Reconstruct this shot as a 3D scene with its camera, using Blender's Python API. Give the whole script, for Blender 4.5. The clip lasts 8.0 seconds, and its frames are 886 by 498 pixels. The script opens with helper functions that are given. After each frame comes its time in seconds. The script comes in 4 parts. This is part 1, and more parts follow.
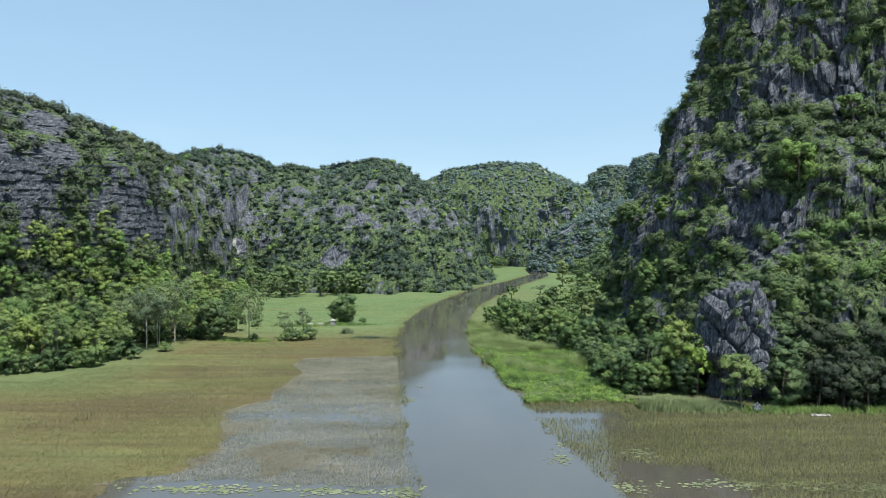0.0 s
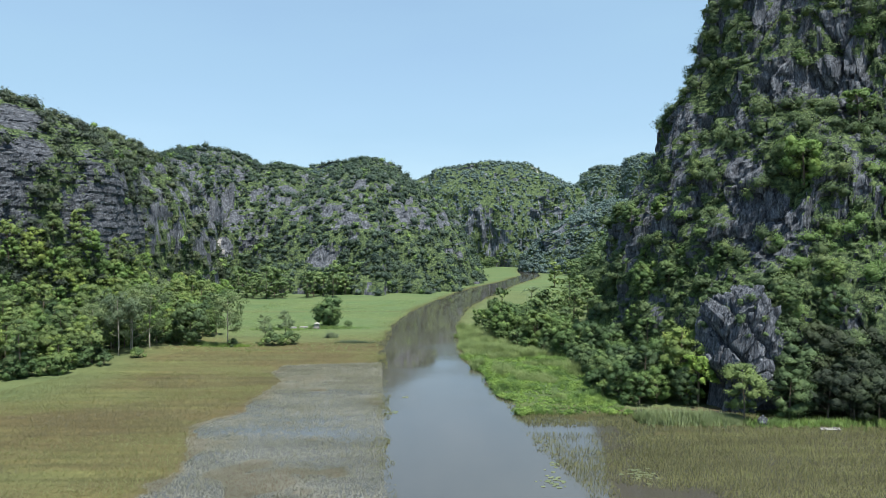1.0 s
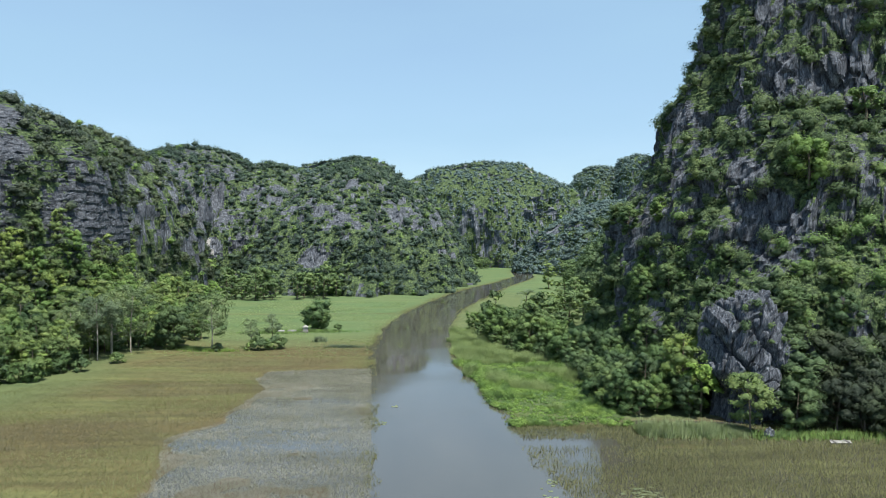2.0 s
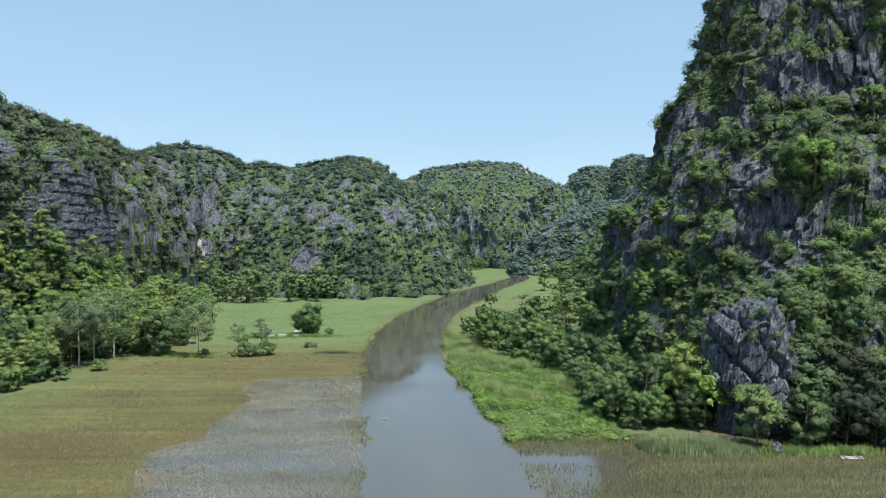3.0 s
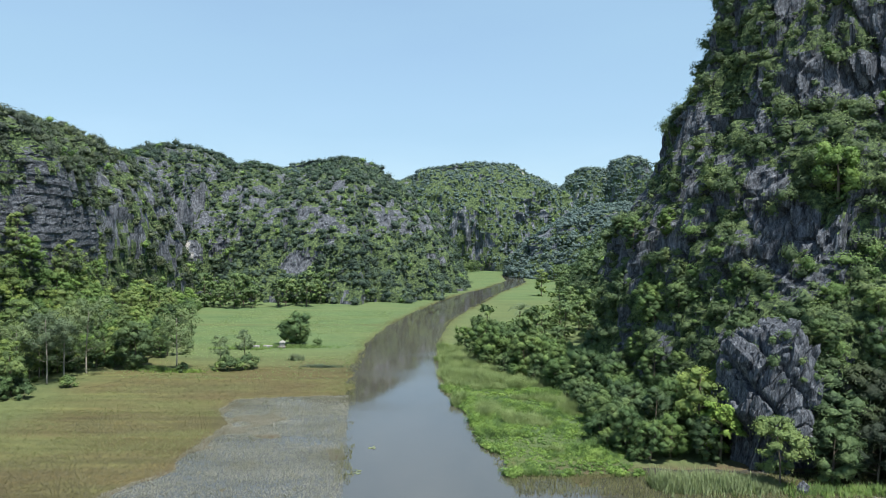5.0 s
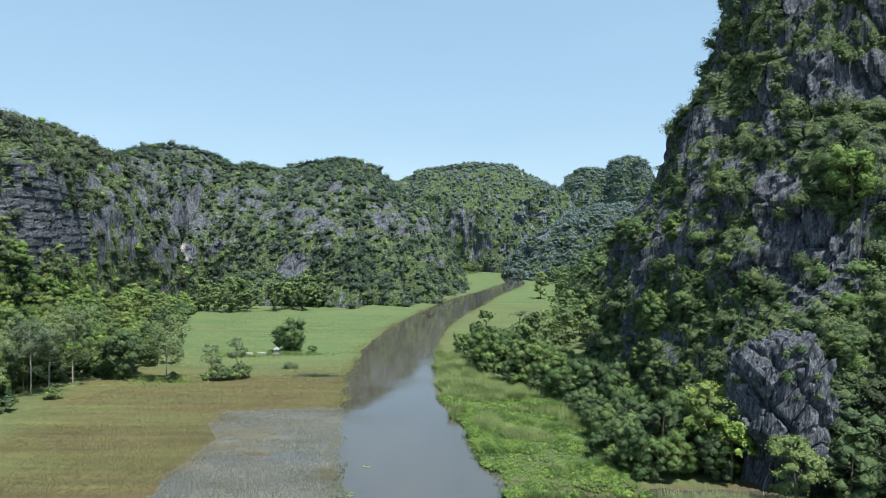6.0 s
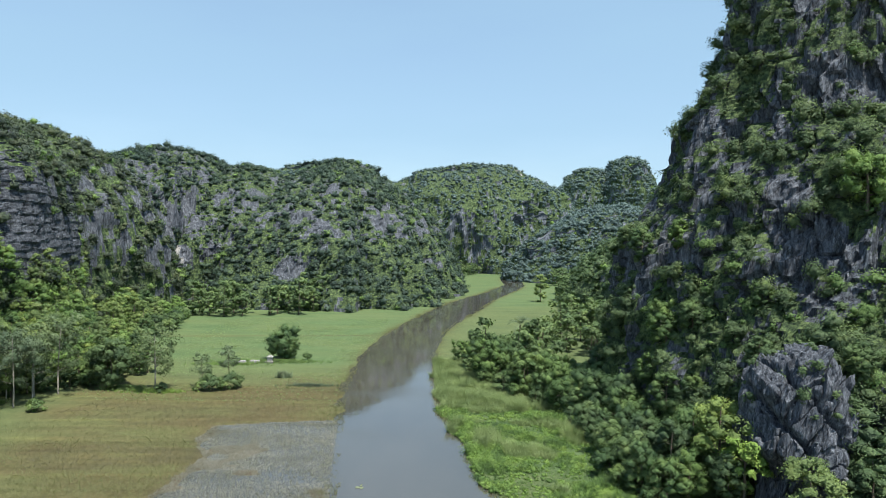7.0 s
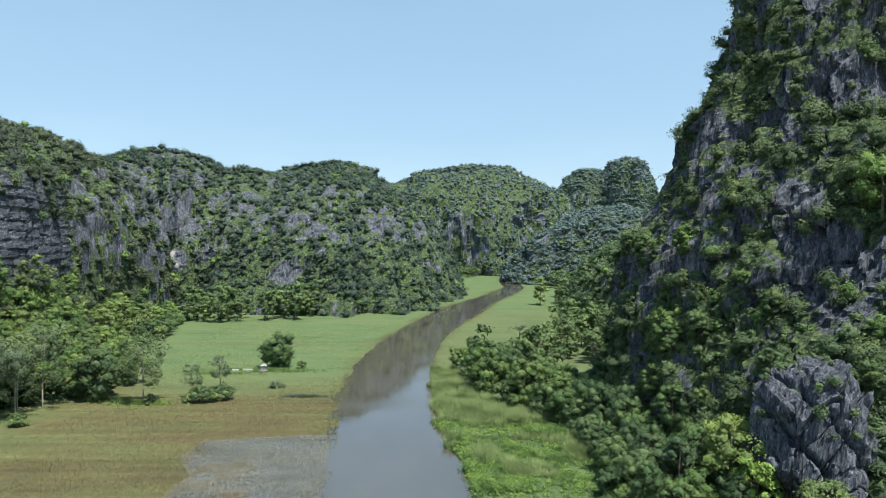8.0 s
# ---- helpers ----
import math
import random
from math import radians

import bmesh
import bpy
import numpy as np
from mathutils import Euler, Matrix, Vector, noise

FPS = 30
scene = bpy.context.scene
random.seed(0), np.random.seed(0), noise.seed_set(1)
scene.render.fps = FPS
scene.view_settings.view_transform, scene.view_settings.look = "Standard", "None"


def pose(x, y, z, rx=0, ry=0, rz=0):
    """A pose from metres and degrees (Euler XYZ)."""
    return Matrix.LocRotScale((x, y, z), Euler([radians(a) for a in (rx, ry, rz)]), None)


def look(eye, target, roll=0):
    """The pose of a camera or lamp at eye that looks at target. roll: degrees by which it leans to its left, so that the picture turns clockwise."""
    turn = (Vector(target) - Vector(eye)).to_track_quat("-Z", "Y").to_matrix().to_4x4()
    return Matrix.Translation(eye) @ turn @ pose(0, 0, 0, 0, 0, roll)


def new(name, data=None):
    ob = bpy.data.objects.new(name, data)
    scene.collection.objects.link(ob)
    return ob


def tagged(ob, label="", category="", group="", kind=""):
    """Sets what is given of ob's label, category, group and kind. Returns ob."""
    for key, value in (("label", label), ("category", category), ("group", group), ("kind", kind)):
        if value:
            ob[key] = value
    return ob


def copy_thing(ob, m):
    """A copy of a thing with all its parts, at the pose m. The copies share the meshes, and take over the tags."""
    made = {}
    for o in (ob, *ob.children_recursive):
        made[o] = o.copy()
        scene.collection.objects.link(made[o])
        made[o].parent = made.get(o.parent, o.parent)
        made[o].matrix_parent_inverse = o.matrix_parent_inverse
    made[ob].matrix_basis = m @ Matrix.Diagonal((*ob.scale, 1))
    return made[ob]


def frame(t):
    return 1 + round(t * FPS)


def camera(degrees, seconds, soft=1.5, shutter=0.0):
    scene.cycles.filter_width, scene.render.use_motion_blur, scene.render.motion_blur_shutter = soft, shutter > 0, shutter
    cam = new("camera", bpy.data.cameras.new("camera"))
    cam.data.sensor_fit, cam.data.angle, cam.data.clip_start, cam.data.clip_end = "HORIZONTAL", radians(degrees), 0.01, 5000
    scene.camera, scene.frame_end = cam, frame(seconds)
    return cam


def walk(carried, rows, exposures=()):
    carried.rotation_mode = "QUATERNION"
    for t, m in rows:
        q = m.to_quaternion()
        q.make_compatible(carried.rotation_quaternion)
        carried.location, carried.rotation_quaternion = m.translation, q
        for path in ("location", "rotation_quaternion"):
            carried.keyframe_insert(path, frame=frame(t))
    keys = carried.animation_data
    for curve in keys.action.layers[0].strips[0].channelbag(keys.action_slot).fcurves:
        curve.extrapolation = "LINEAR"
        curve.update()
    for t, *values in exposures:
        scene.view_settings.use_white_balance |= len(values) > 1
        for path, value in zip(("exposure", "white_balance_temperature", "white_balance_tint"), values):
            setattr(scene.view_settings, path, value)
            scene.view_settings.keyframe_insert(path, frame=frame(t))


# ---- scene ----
cam = camera(67.1, 8.0, 0.6)
PATH = [
    (0, (0.527, 1.55, 17.715), (0.512, 3.55, 17.689), 0.1),
    (0.5, (0.924, 4.164, 17.779), (0.919, 6.164, 17.752), 0.1),
    (1, (1.13, 6.222, 17.898), (1.14, 8.222, 17.871), 0.2),
    (1.5, (1.268, 8.015, 17.955), (1.288, 10.015, 17.929), 0.3),
    (3, (1.618, 12.631, 18.631), (1.662, 14.631, 18.604), 0.4),
    (3.5, (1.74, 14.135, 18.949), (1.788, 16.134, 18.922), 0.5),
    (4, (1.821, 15.61, 19.255), (1.871, 17.609, 19.229), 0.6),
    (4.5, (1.893, 17.005, 19.57), (1.947, 19.004, 19.543), 0.7),
    (6, (2.199, 21.279, 20.733), (2.26, 23.278, 20.705), 0.7),
    (6.5, (2.293, 22.744, 21.133), (2.356, 24.743, 21.104), 0.7),
    (7, (2.426, 24.246, 21.502), (2.49, 26.245, 21.475), 0.7),
    (7.5, (2.552, 25.68, 21.929), (2.618, 27.679, 21.902), 0.6),
    (8, (2.771, 27.072, 22.251), (2.838, 29.071, 22.226), 0.5),
]
walk(cam, [(t, look(eye, target, roll)) for t, eye, target, roll in PATH])


# ---- world, sun ----
SUN_TO = Vector((0.24, -0.33, 1.0)).normalized()
sun_data = bpy.data.lights.new("sun", "SUN")
sun_data.energy, sun_data.angle, sun_data.color = 4.4, radians(0.53), (1.0, 0.95, 0.86)
sun = new("sun", sun_data)
sun.matrix_world = look(SUN_TO * 300, (0, 0, 0))

world = bpy.data.worlds.new("sky")
scene.world = world
world.use_nodes = True
wt = world.node_tree
sky = wt.nodes.new("ShaderNodeTexSky")
sky.sky_type, sky.sun_disc = "NISHITA", False
sky.sun_elevation, sky.sun_rotation = math.asin(SUN_TO.z), math.atan2(SUN_TO.x, SUN_TO.y)
sky.air_density, sky.dust_density, sky.ozone_density = 1.0, 0.5, 0.7
veil = wt.nodes.new("ShaderNodeMix")
veil.data_type = "RGBA"
wisp, where, spread = wt.nodes.new("ShaderNodeTexNoise"), wt.nodes.new("ShaderNodeTexCoord"), wt.nodes.new("ShaderNodeMapping")
spread.inputs["Scale"].default_value = (1.0, 1.0, 4.0)
wisp.inputs["Scale"].default_value, wisp.inputs["Detail"].default_value = 2.6, 5.0
thin = wt.nodes.new("ShaderNodeMapRange")
thin.inputs["From Min"].default_value, thin.inputs["From Max"].default_value = 0.3, 0.75
thin.inputs["To Min"].default_value, thin.inputs["To Max"].default_value = 0.52, 0.78
wt.links.new(where.outputs["Generated"], spread.inputs["Vector"])
wt.links.new(spread.outputs["Vector"], wisp.inputs["Vector"])
wt.links.new(wisp.outputs[0], thin.inputs["Value"])
# the haze thins out towards the zenith
split, fade, haze = wt.nodes.new("ShaderNodeSeparateXYZ"), wt.nodes.new("ShaderNodeMapRange"), wt.nodes.new("ShaderNodeMath")
fade.inputs["From Min"].default_value, fade.inputs["From Max"].default_value = 0.4, 0.85
fade.inputs["To Min"].default_value, fade.inputs["To Max"].default_value = 1.0, 0.3
haze.operation = "MULTIPLY"
wt.links.new(where.outputs["Generated"], split.inputs[0])
wt.links.new(split.outputs["Z"], fade.inputs["Value"])
wt.links.new(thin.outputs[0], haze.inputs[0])
wt.links.new(fade.outputs[0], haze.inputs[1])
wt.links.new(haze.outputs[0], veil.inputs[0])
wt.links.new(sky.outputs[0], veil.inputs[6])
veil.inputs[7].default_value = (2.25, 3.58, 4.72, 1)
wt.links.new(veil.outputs[2], wt.nodes["Background"].inputs[0])
wt.nodes["Background"].inputs[1].default_value = 0.10
scene.view_settings.exposure = 0.9

# ---- noise and mesh tools ----


def hashed(i, j, k, seed):
    h = (i * 374761393 + j * 668265263 + k * 2147483647 + seed * 974634777) & 0xFFFFFFFF
    h = ((h ^ (h >> 13)) * 1274126177) & 0xFFFFFFFF
    return ((h ^ (h >> 16)) & 0xFFFF) / 32767.5 - 1.0


def lattice(p, seed=0):
    """Smooth value noise in -1..1 at the rows of p."""
    p = np.asarray(p, float)
    c = np.floor(p).astype(np.int64)
    f = p - c
    f = f * f * (3 - 2 * f)
    out = 0
    for a in (0, 1):
        wa = f[:, 0] if a else 1 - f[:, 0]
        for b in (0, 1):
            wb = f[:, 1] if b else 1 - f[:, 1]
            for d in (0, 1):
                wd = f[:, 2] if d else 1 - f[:, 2]
                out = out + wa * wb * wd * hashed(c[:, 0] + a, c[:, 1] + b, c[:, 2] + d, seed)
    return out


def fbm(p, scale, octaves=3, seed=0):
    p = np.asarray(p, float) / scale
    return sum(lattice(p * 2**o + 17.3 * o, seed + o) * 0.5**o for o in range(octaves))


def ridged(p, scale, octaves=2, seed=0):
    p = np.asarray(p, float) / scale
    return sum((1 - 2 * np.abs(lattice(p * 2**o + 9.1 * o, seed + o))) * 0.5**o for o in range(octaves))


def cells(p, scale, seed=0):
    """Broken blocks: the distance to the nearest joint and a number for each block."""
    p = np.asarray(p, float) / scale
    c = np.floor(p).astype(np.int64)
    f1, f2, own = np.full(len(p), 9.0), np.full(len(p), 9.0), np.zeros(len(p))
    for a in (-1, 0, 1):
        for b in (-1, 0, 1):
            for d in (-1, 0, 1):
                i, j, k = c[:, 0] + a, c[:, 1] + b, c[:, 2] + d
                q = np.stack([i, j, k], 1) + 0.5 + 0.45 * np.stack([hashed(i, j, k, seed + n) for n in (1, 2, 3)], 1)
                dist = np.linalg.norm(p - q, axis=1)
                near = dist < f1
                f2 = np.where(near, f1, np.minimum(f2, dist))
                own = np.where(near, hashed(i, j, k, seed + 4), own)
                f1 = np.where(near, dist, f1)
    return f2 - f1, own


def smooth(a, b, x):
    t = np.clip((x - a) / (b - a), 0, 1)
    return t * t * (3 - 2 * t)


def mesh_of(name, verts, faces, material, shade=False):
    """A mesh from an (n, 3) array and an (m, k) array of corners."""
    me = bpy.data.meshes.new(name)
    verts, faces = np.asarray(verts, np.float32), np.asarray(faces, np.int32)
    n, k = faces.shape
    me.vertices.add(len(verts))
    me.vertices.foreach_set("co", verts.ravel())
    me.loops.add(n * k)
    me.loops.foreach_set("vertex_index", faces.ravel())
    me.polygons.add(n)
    me.polygons.foreach_set("loop_start", np.arange(n, dtype=np.int32) * k)
    me.polygons.foreach_set("loop_total", np.full(n, k, np.int32))
    me.polygons.foreach_set("use_smooth", np.full(n, shade))
    me.update(calc_edges=True)
    me.materials.append(material)
    return me


def part(name, me, parent, label="", kind=""):
    ob = new(name, me)
    ob.parent = parent
    return tagged(ob, label, kind=kind)


def thing(name, label, category, group="", at=(0, 0, 0), kind=""):
    ob = new(name)
    ob.location = at
    return tagged(ob, label, category, group, kind)


def unit(v):
    return v / np.maximum(np.linalg.norm(v, axis=1, keepdims=True), 1e-9)


def leaves(centres, axes, length, width, rng):
    """Pointed leaf sprays, one at each centre, facing along its axis: (verts, faces)."""
    n = len(centres)
    t = unit(np.cross(axes, unit(rng.normal(size=(n, 3)))))
    b = np.cross(axes, t)
    l = (length * rng.uniform(0.6, 1.3, n))[:, None]
    w = (width * rng.uniform(0.6, 1.3, n))[:, None]
    droop = axes * l * 0.25
    v = np.stack([centres - t * l * 0.8 - b * w - droop, centres + t * l * 0.8 - b * w * 0.6, centres + b * w * 1.9 - droop], 1)
    return v.reshape(-1, 3), np.arange(3 * n).reshape(n, 3)


OCT_V = np.array([(1, 0, 0), (-1, 0, 0), (0, 1, 0), (0, -1, 0), (0, 0, 1), (0, 0, -1)], float)
OCT_F = np.array([(a, b, c) for a in (0, 1) for b in (2, 3) for c in (4, 5)])


def outward(v, f):
    n = np.cross(v[f[:, 1]] - v[f[:, 0]], v[f[:, 2]] - v[f[:, 0]])
    return np.where((np.sum(n * v[f].mean(1), 1) > 0)[:, None], f, f[:, ::-1])


OCT_F = outward(OCT_V, OCT_F)


def clumps(centres, radii, ups, per, size, rng, flat=0.75, core=0.62, whole=0.25, stray=0.24):
    """Leafy lumps: sprays over the outer part of each lump, the more the larger it is, round a rough solid heart: (verts, faces, normals)."""
    share = radii**2 / np.mean(radii**2)
    idx = np.repeat(np.arange(len(centres)), np.maximum(4, np.round(per * share)).astype(int))
    n = len(idx)
    squash = np.array([1, 1, flat]) * rng.uniform(0.72, 1.36, (len(centres), 3))
    d = unit(rng.normal(size=(n, 3)) + ups[idx] * 0.75)
    wob = np.minimum(0.94 + 0.55 * fbm(centres[idx] + d * radii[idx, None], 0.8, 2, 5), 1.2)
    p = centres[idx] + d * (radii[idx] * wob * rng.uniform(0.6, 1.0, n))[:, None] * squash[idx]
    loose = rng.normal(size=d.shape)
    v, f = leaves(p, unit(d + 0.42 * loose + np.array([0, 0, 0.25])), size, size * 0.55, rng)
    nrm = np.repeat(unit(d + whole * ups[idx] + stray * loose), 3, axis=0)
    if not core:
        return v, f, nrm
    bv, bf = OCT_V, OCT_F
    k, m = len(bv), len(centres)
    spin = rng.uniform(0, 2 * np.pi, m)
    cs, sn = np.cos(spin)[:, None], np.sin(spin)[:, None]
    ball = np.stack([bv[None, :, 0] * cs - bv[None, :, 1] * sn, bv[None, :, 0] * sn + bv[None, :, 1] * cs, np.broadcast_to(bv[None, :, 2], (m, k))], -1)
    hv = centres[:, None] + ball * (radii[:, None] * core * rng.uniform(0.75, 1.1, (m, k)))[..., None] * squash[:, None]
    hf = (bf[None] + np.arange(m)[:, None, None] * k).reshape(-1, 3)
    return np.concatenate([v, hv.reshape(-1, 3)]), np.concatenate([f, hf + len(v)]), np.concatenate([nrm, ball.reshape(-1, 3)])


def leafy(name, geo, mat, origin=(0, 0, 0)):
    """A mesh of leafy lumps that shades by the lumps' own roundness."""
    v, f, n = geo
    me = mesh_of(name, v - np.asarray(origin, float), f, mat, True)
    me.attributes.new("custom_normal", "FLOAT_VECTOR", "POINT").data.foreach_set("vector", np.ascontiguousarray(n, np.float32).ravel())
    return me


def tube(points, radii, sides=6):
    """A tapered bent tube along the points: (verts, faces)."""
    pts = np.asarray(points, float)
    tang = unit(np.gradient(pts, axis=0))
    ref = np.array([0.31, 0.95, 0.1])
    u = unit(np.cross(tang, ref))
    w = np.cross(tang, u)
    ang = np.linspace(0, 2 * np.pi, sides, endpoint=False)
    ring = np.cos(ang)[None, :, None] * u[:, None] + np.sin(ang)[None, :, None] * w[:, None]
    v = pts[:, None] + ring * np.asarray(radii, float)[:, None, None]
    k = np.arange(len(pts) - 1)[:, None] * sides
    a = np.arange(sides)[None]
    b = (a + 1) % sides
    f = np.stack([k + a, k + b, k + sides + b, k + sides + a], -1).reshape(-1, 4)
    return v.reshape(-1, 3), f


def joined(pieces):
    verts, faces, base = [], [], 0
    for v, f in pieces:
        verts.append(v)
        faces.append(f + base)
        base += len(v)
    return np.concatenate(verts), np.concatenate(faces)


# ---- materials ----


def material(name):
    m = bpy.data.materials.new(name)
    m.use_nodes = True
    nt = m.node_tree
    return m, nt, nt.nodes["Principled BSDF"]


def node(nt, kind, **values):
    n = nt.nodes.new(kind)
    for k, v in values.items():
        n.inputs[k].default_value = v
    return n


def noise_node(nt, scale, detail=4.0, rough=0.6, squash=None):
    co = nt.nodes.new("ShaderNodeNewGeometry")
    src = co.outputs["Position"]
    if squash:
        mp = nt.nodes.new("ShaderNodeMapping")
        mp.inputs["Scale"].default_value = squash
        nt.links.new(src, mp.inputs["Vector"])
        src = mp.outputs["Vector"]
    n = node(nt, "ShaderNodeTexNoise", Scale=scale, Detail=detail, Roughness=rough)
    nt.links.new(src, n.inputs["Vector"])
    return n


def ramp(nt, src, stops):
    r = nt.nodes.new("ShaderNodeValToRGB")
    el = r.color_ramp.elements
    while len(el) < len(stops):
        el.new(0.5)
    for e, (p, c) in zip(el, stops):
        e.position, e.color = p, (*c, 1)
    nt.links.new(src, r.inputs[0])
    return r.outputs[0]


def mix(nt, fac, a, b, mode="MIX"):
    m = nt.nodes.new("ShaderNodeMix")
    m.data_type, m.blend_type = "RGBA", mode
    for sock, v in ((m.inputs[0], fac), (m.inputs[6], a), (m.inputs[7], b)):
        if isinstance(v, bpy.types.NodeSocket):
            nt.links.new(v, sock)
        elif isinstance(v, tuple):
            sock.default_value = (*v, 1)
        else:
            sock.default_value = v
    return m.outputs[2]


def bump(nt, bsdf, src, strength, distance):
    b = node(nt, "ShaderNodeBump", Strength=strength, Distance=distance)
    nt.links.new(src, b.inputs["Height"])
    nt.links.new(b.outputs[0], bsdf.inputs["Normal"])


def foliage(name, dark, mid, light, clump=0.35, glow=0.2, squash=None, fleck=1.0):
    """Leaves: colour drifts from plant to plant and from spray to spray; some light comes through."""
    m, nt, bsdf = material(name)
    geo = nt.nodes.new("ShaderNodeNewGeometry")
    big = ramp(nt, noise_node(nt, clump, 3.0, 0.6, squash).outputs[0], [(0.3, dark), (0.52, mid), (0.72, light)])
    leaf = ramp(nt, geo.outputs["Random Per Island"], [(0.0, (0.88, 0.9, 0.91)), (0.5, (1, 1, 1)), (1.0, (1.12, 1.1, 1.07))])
    col = mix(nt, min(1.0, 0.4 + fleck), big, leaf, "MULTIPLY")
    speck = noise_node(nt, 7.0, 3.0, 0.7)
    col = mix(nt, fleck, col, ramp(nt, speck.outputs[0], [(0.36, (0.72, 0.74, 0.76)), (0.5, (1, 1, 1)), (0.64, (1.2, 1.18, 1.12))]), "MULTIPLY")
    bump(nt, bsdf, noise_node(nt, 3.2, 4.0, 0.7).outputs[0], 0.7, 0.3)
    info = nt.nodes.new("ShaderNodeObjectInfo")
    tone = ramp(nt, info.outputs["Random"], [(0.0, (0.62, 0.68, 0.86)), (0.45, (0.95, 0.97, 1.14)), (0.8, (1.06, 1.08, 1.1)), (1.0, (1.24, 1.22, 1.05))])
    col = mix(nt, 1.0, col, tone, "MULTIPLY")
    nt.links.new(col, bsdf.inputs["Base Color"])
    bsdf.inputs["Roughness"].default_value = 0.55
    bsdf.inputs["Specular IOR Level"].default_value = 0.3
    tr = nt.nodes.new("ShaderNodeBsdfTranslucent")
    nt.links.new(mix(nt, 1.0, col, (1.0, 1.12, 0.72), "MULTIPLY"), tr.inputs[0])
    mx = node(nt, "ShaderNodeMixShader", Fac=glow)
    nt.links.new(bsdf.outputs[0], mx.inputs[1])
    nt.links.new(tr.outputs[0], mx.inputs[2])
    nt.links.new(mx.outputs[0], nt.nodes["Material Output"].inputs[0])
    return m


def limestone(name, moss=0.5, scale=1.0, banded=False, tone=1.0, upright=0.16, depth=0.55, joints=0.5):
    """Weathered blue-grey karst: streaks or beds, jagged joints, pale scars, moss in the hollows."""
    m, nt, bsdf = material(name)
    grain = (0.7, 0.7, 1.3) if banded else (1.3, 1.3, upright)
    streak = noise_node(nt, 1.1 / scale, 8.0, 0.72, grain)
    base = ramp(nt, streak.outputs[0], [(0.32, (0.022 * tone, 0.026 * tone, 0.033 * tone)), (0.5, (0.070 * tone, 0.080 * tone, 0.097 * tone)), (0.68, (0.156 * tone, 0.170 * tone, 0.192 * tone))])
    fine = noise_node(nt, 3.4 / scale, 6.0, 0.8, (1, 1, 0.35))
    base = mix(nt, 0.9, base, ramp(nt, fine.outputs[0], [(0.36, (0.3, 0.3, 0.31)), (0.5, (0.95, 0.95, 0.95)), (0.64, (1.6, 1.6, 1.57))]), "MULTIPLY")
    geo = nt.nodes.new("ShaderNodeNewGeometry")
    mp = nt.nodes.new("ShaderNodeMapping")
    mp.inputs["Scale"].default_value = (0.35 / scale, 0.35 / scale, 1.3 / scale) if banded else (1.1 / scale, 1.1 / scale, 0.32 / scale)
    mp.inputs["Rotation"].default_value = (0.1, 0.25, 0.0)
    nt.links.new(geo.outputs["Position"], mp.inputs["Vector"])
    vor = node(nt, "ShaderNodeTexVoronoi", Scale=0.9)
    vor.feature = "DISTANCE_TO_EDGE"
    nt.links.new(mix(nt, 0.5, mp.outputs["Vector"], noise_node(nt, 1.6 / scale, 4.0).outputs["Color"], "ADD"), vor.inputs["Vector"])
    crack = ramp(nt, vor.outputs["Distance"], [(0.0, (0, 0, 0)), (0.05, (1, 1, 1))])
    base = mix(nt, joints, base, crack, "MULTIPLY")
    scar = noise_node(nt, 0.2 / scale, 5.0, 0.65, (1, 1, 0.4))
    base = mix(nt, ramp(nt, scar.outputs[0], [(0.65, (0, 0, 0)), (0.72, (0.75, 0.75, 0.75))]), base, (0.25, 0.25, 0.25))
    worn = nt.nodes.new("ShaderNodeAttribute")
    worn.attribute_name = "pale"
    base = mix(nt, worn.outputs["Fac"], base, ramp(nt, fine.outputs[0], [(0.35, (0.14, 0.14, 0.14)), (0.6, (0.44, 0.44, 0.43))]))
    grow = noise_node(nt, 0.7 / scale, 6.0, 0.75)
    mask = nt.nodes.new("ShaderNodeAttribute")
    mask.attribute_name = "growth"
    total = nt.nodes.new("ShaderNodeMath")
    total.operation = "MULTIPLY_ADD"
    total.inputs[1].default_value, total.inputs[2].default_value = 0.55, -0.28 + 0.4 * moss
    nt.links.new(mask.outputs["Fac"], total.inputs[0])
    both = nt.nodes.new("ShaderNodeMath")
    nt.links.new(total.outputs[0], both.inputs[0])
    nt.links.new(grow.outputs[0], both.inputs[1])
    green = ramp(nt, noise_node(nt, 1.8 / scale, 6.0, 0.7).outputs[0], [(0.38, (0.018, 0.032, 0.017)), (0.5, (0.056, 0.088, 0.040)), (0.62, (0.135, 0.186, 0.074))])
    base = mix(nt, ramp(nt, both.outputs[0], [(0.52, (0, 0, 0)), (0.64, (1, 1, 1))]), base, green)
    nt.links.new(base, bsdf.inputs["Base Color"])
    bsdf.inputs["Roughness"].default_value = 0.9
    bsdf.inputs["Specular IOR Level"].default_value = 0.2
    both = mix(nt, 0.4, streak.outputs[0], fine.outputs[0])
    both = mix(nt, 0.3, both, crack, "MULTIPLY")
    bump(nt, bsdf, both, 1.0, depth * scale)
    return m


def bark(name, dark, light):
    m, nt, bsdf = material(name)
    n = noise_node(nt, 4.0, 5.0, 0.7, (1, 1, 0.3))
    nt.links.new(ramp(nt, n.outputs[0], [(0.35, dark), (0.6, light)]), bsdf.inputs["Base Color"])
    bsdf.inputs["Roughness"].default_value = 0.9
    bump(nt, bsdf, n.outputs[0], 0.5, 0.03)
    return m


